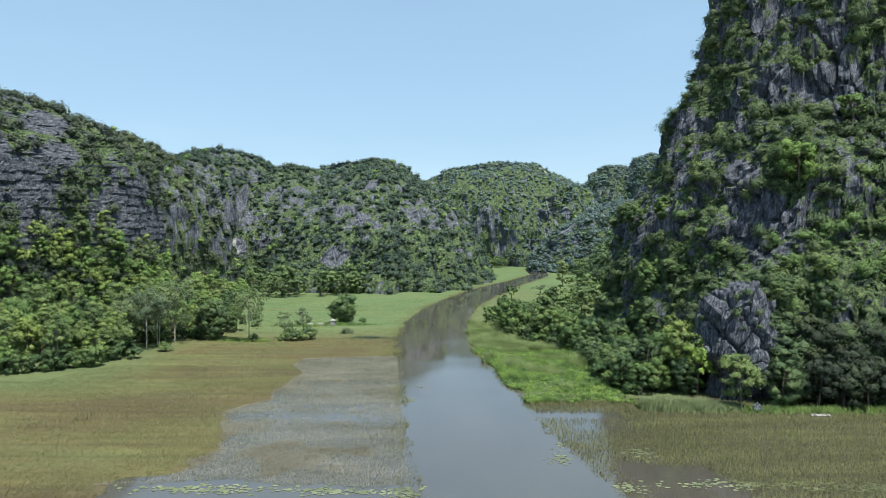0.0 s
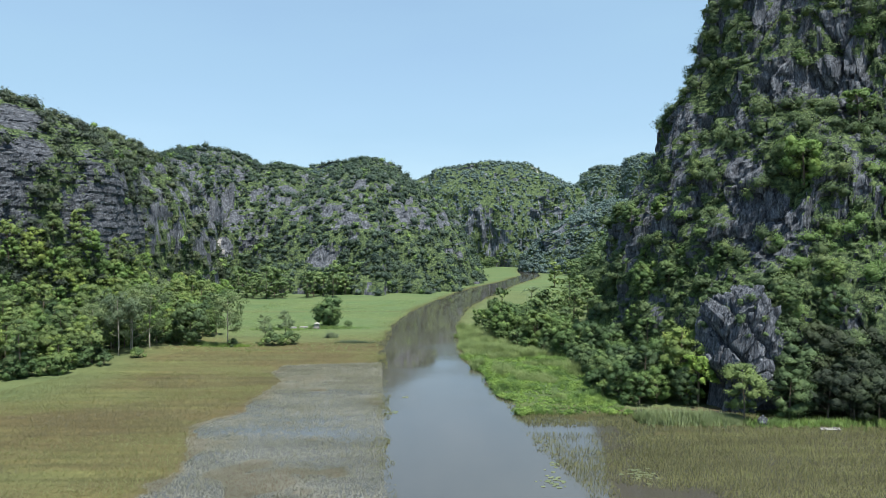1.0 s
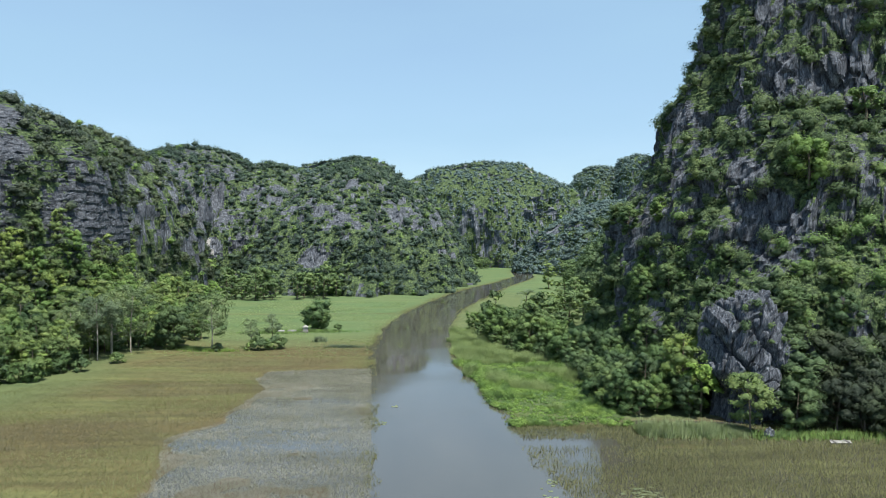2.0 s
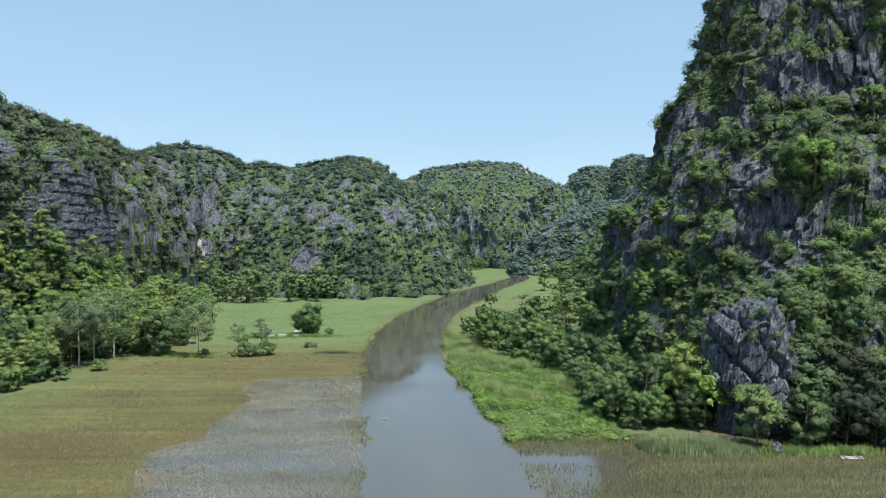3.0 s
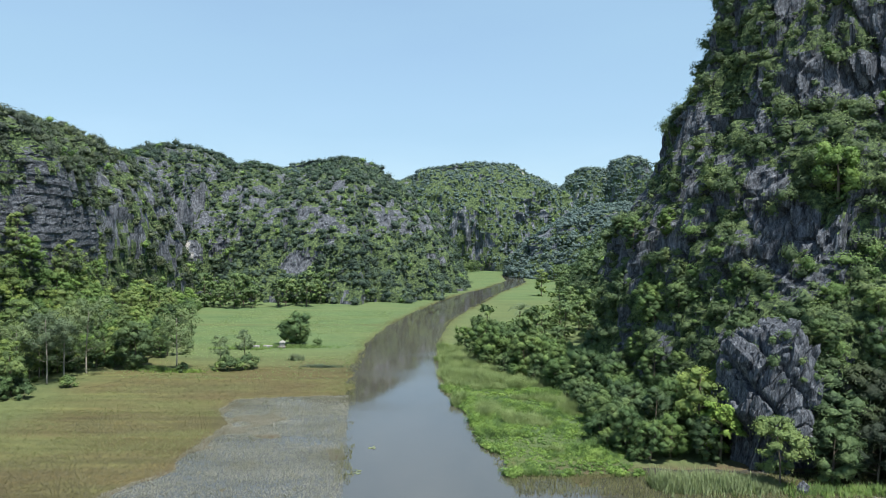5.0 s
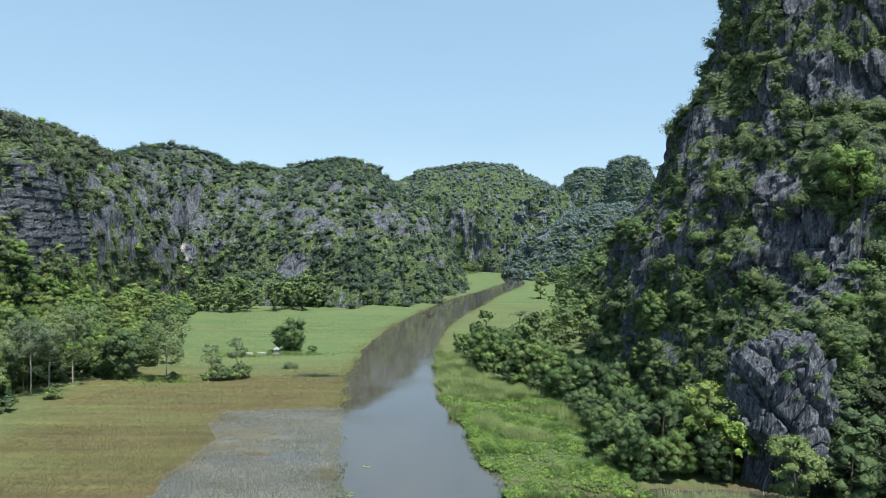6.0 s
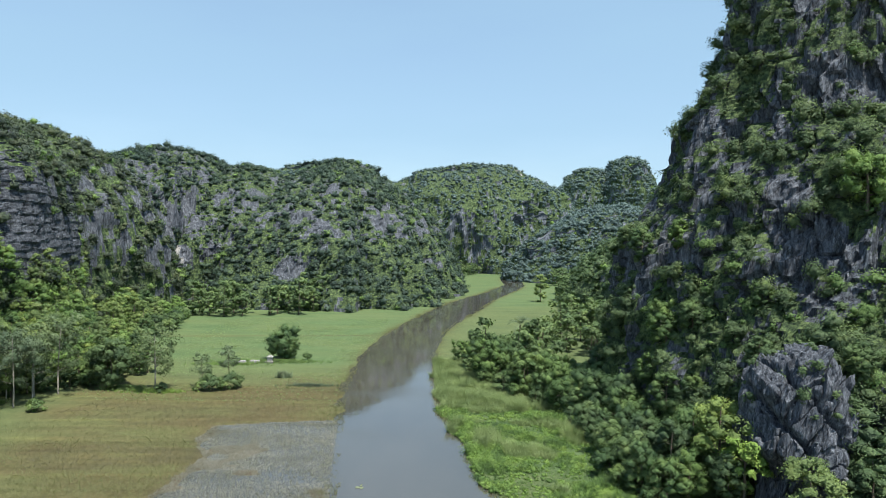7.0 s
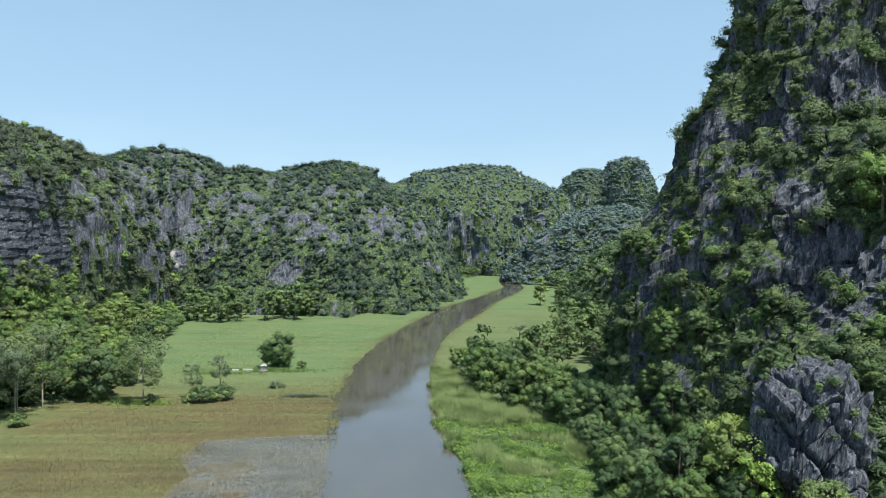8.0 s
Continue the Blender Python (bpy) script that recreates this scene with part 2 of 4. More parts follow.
def plain(name, colour, rough=0.7, spread=0.25, scale=3.0):
    m, nt, bsdf = material(name)
    n = noise_node(nt, scale, 5.0)
    lo, hi = tuple(c * (1 - spread) for c in colour), tuple(c * (1 + spread) for c in colour)
    nt.links.new(ramp(nt, n.outputs[0], [(0.3, lo), (0.7, hi)]), bsdf.inputs["Base Color"])
    bsdf.inputs["Roughness"].default_value = rough
    bump(nt, bsdf, n.outputs[0], 0.3, 0.02)
    return m


LEAF_DEEP = foliage("leaf_deep", (0.039, 0.080, 0.029), (0.080, 0.140, 0.044), (0.146, 0.216, 0.064))
LEAF_MID = foliage("leaf_mid", (0.050, 0.090, 0.036), (0.104, 0.164, 0.056), (0.187, 0.254, 0.081))
LEAF_OLIVE = foliage("leaf_olive", (0.080, 0.128, 0.044), (0.164, 0.232, 0.068), (0.268, 0.330, 0.095))
LEAF_CLIFF = foliage("leaf_cliff", (0.042, 0.074, 0.036), (0.088, 0.136, 0.056), (0.164, 0.216, 0.078))
# Dark green leaves, darkened further to carry the shade below the cliff.
LEAF_SHADED = foliage("leaf_shaded", (0.022, 0.034, 0.019), (0.040, 0.060, 0.030), (0.064, 0.088, 0.042))
LEAF_FRESH = foliage("leaf_fresh", (0.110, 0.194, 0.048), (0.165, 0.265, 0.065), (0.228, 0.321, 0.081))
LEAF_GREY = foliage("leaf_grey", (0.076, 0.114, 0.054), (0.126, 0.177, 0.084), (0.186, 0.240, 0.120))
LEAF_SCRUB = foliage("leaf_scrub", (0.028, 0.044, 0.033), (0.063, 0.088, 0.052), (0.132, 0.158, 0.071), 0.3)
# Far leaves: distance haze is put into the colour as a blue tint.
LEAF_FAR_HAZE = foliage("leaf_far_haze", (0.028, 0.050, 0.038), (0.055, 0.092, 0.057), (0.102, 0.152, 0.084), 0.2, fleck=0.6)
# Paler, bluer and flatter again: thicker haze painted into the farthest leaves.
LEAF_DISTANT_HAZE = foliage("leaf_distant_haze", (0.078, 0.120, 0.112), (0.108, 0.162, 0.136), (0.140, 0.200, 0.152), 0.12, fleck=0.3)
WEED = foliage("weed", (0.085, 0.150, 0.052), (0.184, 0.289, 0.078), (0.263, 0.362, 0.106), 0.4, 0.45, fleck=0.6)
SEDGE = foliage("sedge", (0.150, 0.212, 0.085), (0.225, 0.298, 0.120), (0.310, 0.378, 0.172), 0.3, 0.45, fleck=0.25)
REED = foliage("reed", (0.124, 0.173, 0.090), (0.178, 0.234, 0.127), (0.238, 0.290, 0.168), 0.5, 0.45, fleck=0.25)
STRAW = foliage("stubble", (0.147, 0.125, 0.063), (0.202, 0.177, 0.089), (0.258, 0.228, 0.120), 0.5, 0.4, (0.12, 1, 1), fleck=0.25)
RICE = foliage("rice_regrowth", (0.112, 0.120, 0.055), (0.156, 0.166, 0.076), (0.198, 0.212, 0.099), 0.5, 0.4, (0.12, 1, 1), fleck=0.25)
PALE_STUBBLE = foliage("pale_stubble", (0.196, 0.197, 0.137), (0.272, 0.268, 0.198), (0.346, 0.338, 0.264), 0.3, 0.4, (0.3, 1, 1), fleck=0.25)
PADDY = foliage("flooded_rice", (0.100, 0.106, 0.045), (0.142, 0.148, 0.065), (0.190, 0.196, 0.088), 0.5, 0.4, (0.15, 1, 1), fleck=0.25)
LILY = foliage("lily_leaf", (0.120, 0.150, 0.066), (0.190, 0.222, 0.100), (0.280, 0.310, 0.160), 0.6, 0.05, fleck=0.25)
ROCK = limestone("limestone", 0.1, 1.0, False, 1.3)
ROCK_LEFT = limestone("limestone_banded", 0.15, 0.9, True, 1.05)
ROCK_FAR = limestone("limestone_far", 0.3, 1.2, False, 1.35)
# Lightened limestone for the farthest hills, the haze painted into its tone.
ROCK_DISTANT_HAZE = limestone("limestone_distant_haze", 0.45, 1.4, False, 1.8)
ROCK_BARE = limestone("limestone_bare", 0.0, 0.6, False, 1.3, 0.2, 0.5, 0.2)
BARK = bark("bark", (0.05, 0.04, 0.03), (0.16, 0.13, 0.10))
PALE_BARK = bark("pale_bark", (0.14, 0.13, 0.11), (0.36, 0.34, 0.30))
WHITEWASH = plain("whitewash", (0.26, 0.26, 0.255), 0.7, 0.35)
GREY_WOOD = plain("grey_wood", (0.18, 0.175, 0.165), 0.8, 0.3)


def field_soil():
    """Paddy ground: straw, fresh green and mud, following the plots' own masks."""
    m, nt, bsdf = material("paddy_ground")
    def mask(name):
        a = nt.nodes.new("ShaderNodeAttribute")
        a.attribute_name = name
        return a.outputs["Fac"]
    fine = noise_node(nt, 1.6, 8.0, 0.75, (1, 0.6, 1))
    patch = noise_node(nt, 0.10, 5.0, 0.65, (0.4, 1, 1))
    straw = ramp(nt, fine.outputs[0], [(0.3, (0.061, 0.052, 0.024)), (0.55, (0.098, 0.085, 0.040)), (0.75, (0.134, 0.118, 0.059))])
    olive = ramp(nt, fine.outputs[0], [(0.3, (0.072, 0.079, 0.031)), (0.7, (0.125, 0.134, 0.057))])
    lush = ramp(nt, fine.outputs[0], [(0.3, (0.062, 0.106, 0.045)), (0.7, (0.102, 0.156, 0.066))])
    sheet = noise_node(nt, 0.3, 7.0, 0.7, (0.25, 1, 1))
    lush = mix(nt, 1.0, lush, ramp(nt, sheet.outputs[0], [(0.3, (0.72, 0.76, 0.72)), (0.5, (1, 1, 1)), (0.7, (1.28, 1.18, 1.1))]), "MULTIPLY")
    rows = noise_node(nt, 0.55, 4.0, 0.6, (0.06, 1, 1))
    tint = ramp(nt, rows.outputs[0], [(0.3, (0.74, 0.74, 0.72)), (0.5, (1, 1, 1)), (0.72, (1.3, 1.27, 1.15))])
    straw, olive = mix(nt, 1.0, straw, tint, "MULTIPLY"), mix(nt, 1.0, olive, tint, "MULTIPLY")
    dry = mix(nt, ramp(nt, patch.outputs[0], [(0.42, (0, 0, 0)), (0.62, (1, 1, 1))]), straw, olive)
    lush = mix(nt, ramp(nt, patch.outputs[0], [(0.4, (0, 0, 0)), (0.75, (0.6, 0.6, 0.6))]), lush, (0.128, 0.150, 0.062))
    col = mix(nt, mask("lush"), dry, lush)
    mud = ramp(nt, fine.outputs[0], [(0.3, (0.060, 0.048, 0.030)), (0.7, (0.130, 0.105, 0.066))])
    col = mix(nt, mask("mud"), col, mud)
    nt.links.new(col, bsdf.inputs["Base Color"])
    bsdf.inputs["Roughness"].default_value = 0.9
    bsdf.inputs["Specular IOR Level"].default_value = 0.15
    bump(nt, bsdf, fine.outputs[0], 0.8, 0.25)
    return m


def river_water():
    m, nt, bsdf = material("silty_water")
    silt = noise_node(nt, 0.06, 4.0, 0.6, (1, 0.35, 1))
    nt.links.new(ramp(nt, silt.outputs[0], [(0.35, (0.052, 0.051, 0.042)), (0.65, (0.074, 0.071, 0.058))]), bsdf.inputs["Base Color"])
    # lanes of breeze roughen the calm surface
    lane = noise_node(nt, 0.05, 4.0, 0.6, (0.8, 1.6, 1))
    nt.links.new(ramp(nt, lane.outputs[0], [(0.4, (0.03, 0.03, 0.03)), (0.62, (0.13, 0.13, 0.13))]), bsdf.inputs["Roughness"])
    bsdf.inputs["IOR"].default_value = 1.6
    bsdf.inputs["Specular IOR Level"].default_value = 1.0
    rip = noise_node(nt, 1.5, 3.0, 0.5, (0.5, 1.2, 1))
    bump(nt, bsdf, rip.outputs[0], 0.05, 0.08)
    return m


# ---- ground and river ----
LEFT_BANK = ((-400, -2), (20, 1.0), (47, -1.3), (57, -2.8), (68, -3.7), (80, -4.8), (99, -6.6), (121, -8.3), (145, -8.4), (175, -5.4), (212, 2), (255, 13), (297, 28.5), (350, 44), (395, 47), (430, 54), (470, 85), (500, 140))
RIGHT_BANK = ((-400, 30), (20, 24), (47, 14), (52, 11.6), (59, 10.6), (68, 9.4), (78, 8.8), (89, 7.1), (99, 5.9), (106, 4.7), (115, 4.1), (133, 4.5), (157, 5.2), (178, 7.6), (193, 10.5), (217, 16.7), (271, 30.3), (317, 45.2), (345, 51.5), (400, 56.5), (430, 66), (470, 96), (500, 150))
WET_EDGE = ((20, -27), (45, -23), (49.5, -22.4), (53, -18.8), (62, -20), (68, -21.5), (75, -20.5), (84, -20.5), (90, -20.5), (97, -21.5), (101, -21), (103, -10), (104, 20))


def along(table, y):
    return np.interp(y, [a for a, _ in table], [b for _, b in table])


def ground_height(x, y):
    """Field level, with the river's bed, the flooded plots and rough banks; also the masks lush and mud."""
    p = np.stack([x, y, 0 * x], 1)
    ragged = 0.7 * fbm(p, 3.0, 3, 3) + 0.8 * fbm(p, 14, 2, 8)
    inside = np.minimum(x - along(LEFT_BANK, y), along(RIGHT_BANK, y) - x) + ragged * smooth(30, 60, y) * (1.0 - 0.65 * smooth(110, 180, y))
    river = smooth(-0.9, 0.9, inside) * (y < 500)
    wet_left = smooth(-1.2, 1.2, x - along(WET_EDGE, y) + 2.0 * fbm(p, 5, 3, 21)) * (x < 2) * (y < 105)
    near_right = (x > 5) * (1 - smooth(75.0, 77.5, y + 1.5 * fbm(p, 6, 2, 31)))
    z = 0.10 + 0.05 * fbm(p, 2.2, 3, 5) + 0.04 * fbm(p, 15, 2, 6)
    bunds = np.exp(-((y - 67.5 - 0.02 * x) / 0.5) ** 2) * (x > 21) * (x < 46) + np.exp(-((y - 79.5 + 0.05 * x) / 0.6) ** 2) * (x < -20)
    flood = np.maximum(wet_left * (1.15 + 0.2 * fbm(p, 4, 3, 44)), near_right * (1.45 + 0.3 * fbm(p, 6, 3, 45)))
    z = z - 0.122 * np.clip(flood, 0, 1.6) + 0.06 * bunds
    z = z * (1 - river) - 0.9 * river
    hollow = smooth(51.5, 48.5, y + 1.5 * fbm(p, 5, 2, 61)) * smooth(-24, -22, x + fbm(p, 3, 2, 64)) * smooth(22, 18, x)
    hollow = np.maximum(hollow, smooth(56.5, 53.5, y + 1.0 * fbm(p, 6, 2, 62)) * (x > 14) * smooth(23, 20, x))
    z = z - 0.5 * hollow * (1 - river)
    lush = np.where(x < 5, smooth(108, 138, y + 0.25 * x + 6 * fbm(p, 12, 2, 51)), smooth(60, 90, y))
    lush = np.maximum(lush, 0.7 * smooth(-38, -50, x + 3 * fbm(p, 9, 2, 52)) * smooth(75, 82, y))
    line = np.exp(-((y - 174 - 0.08 * x - 1.5 * fbm(p, 20, 2, 71)) / 0.7) ** 2) * (x < -8) * (x > -58)
    line = np.maximum(line, np.exp(-((y - 116.6 - 0.12 * (x + 36)) / 0.6) ** 2) * (x < -18) * (x > -46))
    lush = lush * (1 - 0.9 * line)
    # drier, yellower margins along the water and on the far right bank
    margin = np.exp(-np.maximum(-inside, 0) / (1.6 + 0.8 * fbm(p, 7, 2, 73))) * smooth(100, 112, y)
    lush = lush * (1 - 0.6 * margin) * (1 - 0.28 * smooth(136, 150, y + 4 * fbm(p, 9, 2, 74)) * smooth(260, 220, y) * (x > 5))
    mud = np.maximum(np.maximum(river, hollow), np.clip(flood, 0, 1) * 0.9)
    return z, lush, mud


def axis_steps(*runs):
    out = []
    for a, b, step in runs:
        out.append(np.arange(a, b, step))
    return np.concatenate(out)


def build_ground():
    xs = axis_steps((-4200, -600, 300), (-600, -100, 20), (-100, -32, 2.0), (-32, -10, 0.8), (-10, 18, 0.45), (18, 62, 1.2), (62, 120, 3), (120, 600, 20), (600, 4300, 300))
    ys = axis_steps((-4200, -200, 400), (-200, 30, 12), (30, 110, 0.7), (110, 200, 1.0), (200, 480, 2.2), (480, 900, 20), (900, 4400, 250))
    gx, gy = np.meshgrid(xs, ys)
    x, y = gx.ravel(), gy.ravel()
    z, lush, mud = ground_height(x, y)
    w = len(xs)
    a = (np.arange(len(ys) - 1)[:, None] * w + np.arange(w - 1)[None]).ravel()
    me = mesh_of("ground", np.stack([x, y, z], 1), np.stack([a, a + 1, a + w + 1, a + w], 1), field_soil(), True)
    for name, values in (("lush", lush), ("mud", mud)):
        me.attributes.new(name, "FLOAT", "POINT").data.foreach_set("value", values.astype(np.float32))
    tagged(new("ground", me), "flat harvested paddy fields with green and straw plots", "ground", kind="structure")
    v = np.array([[-700, -700, 0], [700, -700, 0], [700, 520, 0], [-700, 520, 0]], float)
    tagged(new("water", mesh_of("water", v, [[0, 1, 2, 3]], river_water())), "calm silty brown river reflecting sky and hills", "river", kind="structure")


build_ground()

# ---- limestone hills ----
DOME = ((1.0, 0.0), (0.97, 0.15), (0.94, 0.32), (0.88, 0.5), (0.78, 0.68), (0.62, 0.83), (0.4, 0.94), (0.2, 0.985), (0.0, 1.0))
CONE = ((1.0, 0.0), (0.9, 0.14), (0.8, 0.32), (0.68, 0.5), (0.54, 0.68), (0.38, 0.84), (0.2, 0.95), (0.1, 0.985), (0.0, 1.0))

PEAK = ((1.0, 0.0), (0.9, 0.16), (0.8, 0.34), (0.68, 0.52), (0.54, 0.68), (0.4, 0.8), (0.25, 0.9), (0.12, 0.97), (0.0, 1.0))
BLUFF = ((1.0, 0.0), (0.98, 0.2), (0.96, 0.45), (0.93, 0.66), (0.83, 0.76), (0.72, 0.84), (0.6, 0.9), (0.38, 0.96), (0.2, 0.99), (0.0, 1.0))


def hill_surface(cx, cy, rx, ry, high, profile, seed, around, up, rough, turn=0.0, front=None, blocks=0.0, relief=3.6, strata=0.0, macro=0.0, gully=0.0, ribs=0.0, flute=0.5):
    """A karst hill as a ring-by-ring skin: (grid of points, faces). front: a second profile for the side towards -y."""
    ang = np.linspace(0, 2 * np.pi, around, endpoint=False)
    valley = math.atan2(15 - cy, 2 - cx) - radians(turn)
    ang = ang + 0.6 * np.cos(ang - valley + np.pi / 2)
    s = np.linspace(0, 1, up) ** 0.95
    prof = np.asarray(profile, float)
    length = np.r_[0, np.cumsum(np.hypot(np.diff(prof[:, 0]) * rx, np.diff(prof[:, 1]) * high))]
    length /= length[-1]
    r = np.interp(s, length, prof[:, 0])[:, None] * np.ones(around)
    z = np.interp(s, length, prof[:, 1])[:, None] * np.ones(around)
    if front:
        other = np.asarray(front, float)
        rf = np.interp(z[:, 0], other[:, 1], other[:, 0])[:, None]
        k = np.clip(-np.sin(ang), 0, 1)[None] ** 0.8
        r = r * (1 - k) + rf * k
    lobes = 1 + 0.04 * np.sin(3 * ang + seed) + 0.03 * np.sin(5 * ang + 2.1 * seed)
    x, y = rx * r * np.cos(ang) * lobes, ry * r * np.sin(ang) * lobes
    c, sn = math.cos(radians(turn)), math.sin(radians(turn))
    p = np.stack([cx + c * x - sn * y, cy + sn * x + c * y, high * z], -1).reshape(-1, 3)
    out = np.stack([c * np.cos(ang) - sn * np.sin(ang), sn * np.cos(ang) + c * np.sin(ang), 0 * ang], -1)
    out = np.broadcast_to(out, (up, around, 3)).reshape(-1, 3)
    d = 2.6 * fbm(p, 24, 2, seed) + 1.5 * ridged(p * (1, 1, 0.25 if gully > 2 else 0.7), 11, 2, seed + 3) + 0.7 * ridged(p * (1, 1, 0.3), 3.4, 2, seed + 5)
    # buttresses and gullies run straight down the slope
    q, spread = p, 1.0
    if gully > 2:
        fx, fy = rx * np.cos(ang) * lobes, ry * np.sin(ang) * lobes
        foot = np.stack([cx + c * fx - sn * fy, cy + sn * fx + c * fy, 0 * fx], -1)
        q = np.broadcast_to(foot, (up, around, 3)).reshape(-1, 3) + p * (0.12, 0.12, 1)
        spread = smooth(0.0, 1.15, r.ravel())
    d = d + macro * spread * (fbm(q * (1, 1, 0.2), 52, 2, seed + 60) + 0.6 * ridged(q * (1, 1, 0.05), 40, 1, seed + 61) - 0.3)
    d = d + relief * spread * (ridged(q * (1, 1, 0.05 if gully > 2 else 0.35), 27, 2, seed + 17) - 0.5) + flute * ridged(p * (1, 1, 0.13), 1.5, 2, seed + 7)
    if gully:
        d = d + gully * spread * (ridged(q * (1, 1, 0.1), 13, 2, seed + 70) - 0.4)
    if ribs:
        d = d + ribs * (ridged(p * (1, 1, 0.11), 6.0, 1, seed + 75) - 0.3)
    if blocks:
        tilt = p @ np.array([[1, 0, 0.22], [0, 1, 0.1], [-0.15, 0.1, 1]])
        joint, own = cells(tilt * (1, 1, 0.5), blocks, seed)
        small, own2 = cells(tilt * (1, 1, 0.45), blocks * 0.36, seed + 30)
        d = d + blocks * (0.22 * own - 0.30 * np.exp(-((joint / 0.09) ** 2))) + blocks * (0.09 * own2 - 0.09 * np.exp(-((small / 0.12) ** 2)))
    if strata:
        bed = p[:, 2] / 1.7 + 0.5 * fbm(p, 18, 2, seed + 21)
        d = d + strata * (0.5 - (bed - np.floor(bed))) + strata * 0.8 * lattice(np.stack([p[:, 0] / 4, p[:, 1] / 4, np.floor(bed)], 1), seed + 22)
    fade = smooth(0, 0.12, r.ravel())
    p = p + out * (d * rough * fade)[:, None]
    p[:, 2] += rough * 1.3 * fbm(p, 13, 3, seed + 12) * smooth(1.0, 8.0, p[:, 2])
    p[:around, 2] -= 0.6
    a = (np.arange(up - 1)[:, None] * around + np.arange(around)[None]).ravel()
    b = (np.arange(up - 1)[:, None] * around + (np.arange(around) + 1)[None] % around).ravel()
    return p, np.stack([a, b, b + around, a + around], 1)


def face_frames(p, f):
    q = p[f]
    n = np.cross(q[:, 2] - q[:, 0], q[:, 3] - q[:, 1])
    area = np.linalg.norm(n, axis=1) / 2
    return q.mean(1), unit(n), area


def growth(c, n, cover, seed, bare=(), patch=9.0, low=0.0, ribs=0.0):
    """How thickly plants cover a face of a hill: more on ledges, in gullies and low down, little on the bare faces."""
    mesh = 0.75 * fbm(c * (1, 1, 0.3), patch * 0.45, 2, seed + 40) + 0.34 * fbm(c * (1, 1, 0.7), patch * 2.6, 2, seed + 44)
    mesh = mesh - 0.3 * ribs * ridged(c * (1, 1, 0.11), 6.0, 1, seed + 75)
    w = smooth(-0.22, 0.22, mesh + cover + 0.85 * (n[:, 2] - 0.16) + low * smooth(26, 8, c[:, 2]))
    for bx, by, bz, br in bare:
        dist = np.linalg.norm((c - (bx, by, bz)) * (1, 0.6, 1), axis=1)
        w = w * (0.08 + 0.92 * smooth(0.75 * br, 1.1 * br, dist + 0.25 * br * fbm(c, 3.0, 2, seed)))
    return w


def scatter(p, f, count, cover, seed, bare=(), patch=9.0, low=0.0, ribs=0.0):
    """Rooting places on a hill, their normals, and the growth on every face."""
    rng = np.random.default_rng(seed)
    c, n, area = face_frames(p, f)
    grown = growth(c, n, cover, seed, bare, patch, low, ribs)
    valley = unit((np.array([2.0, 15.0, 0.0]) - c) * (1, 1, 0))
    w = grown * area * (0.04 + 0.96 * smooth(-0.35, 0.05, np.sum(n * valley, 1)))
    pick = rng.choice(len(w), count, p=w / w.sum())
    return c[pick] + rng.normal(size=(count, 3)) * 0.3, n[pick], rng, grown


ROOTS = {}


def hill(label, cx, cy, rx, ry, high, profile=DOME, seed=1, around=160, up=70, rough=1.0, turn=0.0, front=None, rock=None, leaf=None,
         count=600, per=40, radius=(1.6, 3.0), spray=0.7, cover=0.25, bare=(), fresh=0.01, patch=9.0, blocks=0.0, low=0.0, relief=3.6, strata=0.0, core=0.62, macro=0.0, gully=0.0, ribs=0.0, sunlit_at=(), pale=(), flute=0.5):
    ob = thing("limestone_hill", label, "hill", "karst hills round the valley", (cx, cy, 0))
    p, f = hill_surface(cx, cy, rx, ry, high, profile, seed, around, up, rough, turn, front, blocks, relief, strata, macro, gully, ribs, flute)
    at = np.array([cx, cy, 0])
    c, n, rng, grown = scatter(p, f, count, cover, seed, bare, patch, low, ribs)
    ROOTS[seed] = c, n
    body = mesh_of("rock_body", p - at, f, rock or ROCK_FAR, False)
    body.attributes.new("growth", "FLOAT", "FACE").data.foreach_set("value", grown.astype(np.float32))
    mid = face_frames(p, f)[0]
    scars = np.zeros(len(mid))
    for bx, by, bz, br in pale:
        scars = np.maximum(scars, smooth(1.1 * br, 0.7 * br, np.linalg.norm((mid - (bx, by, bz)) * (1.4, 0.25, 0.8), axis=1) + 0.7 * br * fbm(mid * (1, 1, 0.3), 1.6, 2, seed + 15)))
    body.attributes.new("pale", "FLOAT", "FACE").data.foreach_set("value", scars.astype(np.float32))
    part("rock_body", body, ob, "grey streaked limestone")
    r = radius[0] + (radius[1] - radius[0]) * 1.35 * rng.random(count) ** 2.2
    ups = unit(n + np.array([0, 0, 0.9]))
    chance = np.full(count, fresh)
    # Sunlit slopes get more yellow-green plants: the light is put into leaf colour.
    for bx, by, bz, br in sunlit_at:
        chance += 0.75 * smooth(br, 0.3 * br, np.linalg.norm(c - (bx, by, bz), axis=1) + 0.3 * br * fbm(c, 4.0, 2, seed + 9))
    bright = rng.random(count) < chance
    for name, mat, sel in (("scrub", leaf or LEAF_FAR_HAZE, ~bright), ("fresh_scrub", LEAF_FRESH, bright)):
        if sel.sum():
            geo = clumps(c[sel] + ups[sel] * r[sel, None] * 0.3, r[sel], ups[sel], per, spray, rng, 0.75, core, 0.35, 0.24 if per > 40 else 0.13)
            part(name, leafy(name, geo, mat, at), ob, "dense green scrub on ledges" if name == "scrub" else "yellow-green shrubs, fresh growth plus sunlit patches put into colour", "stuff")
    return ob


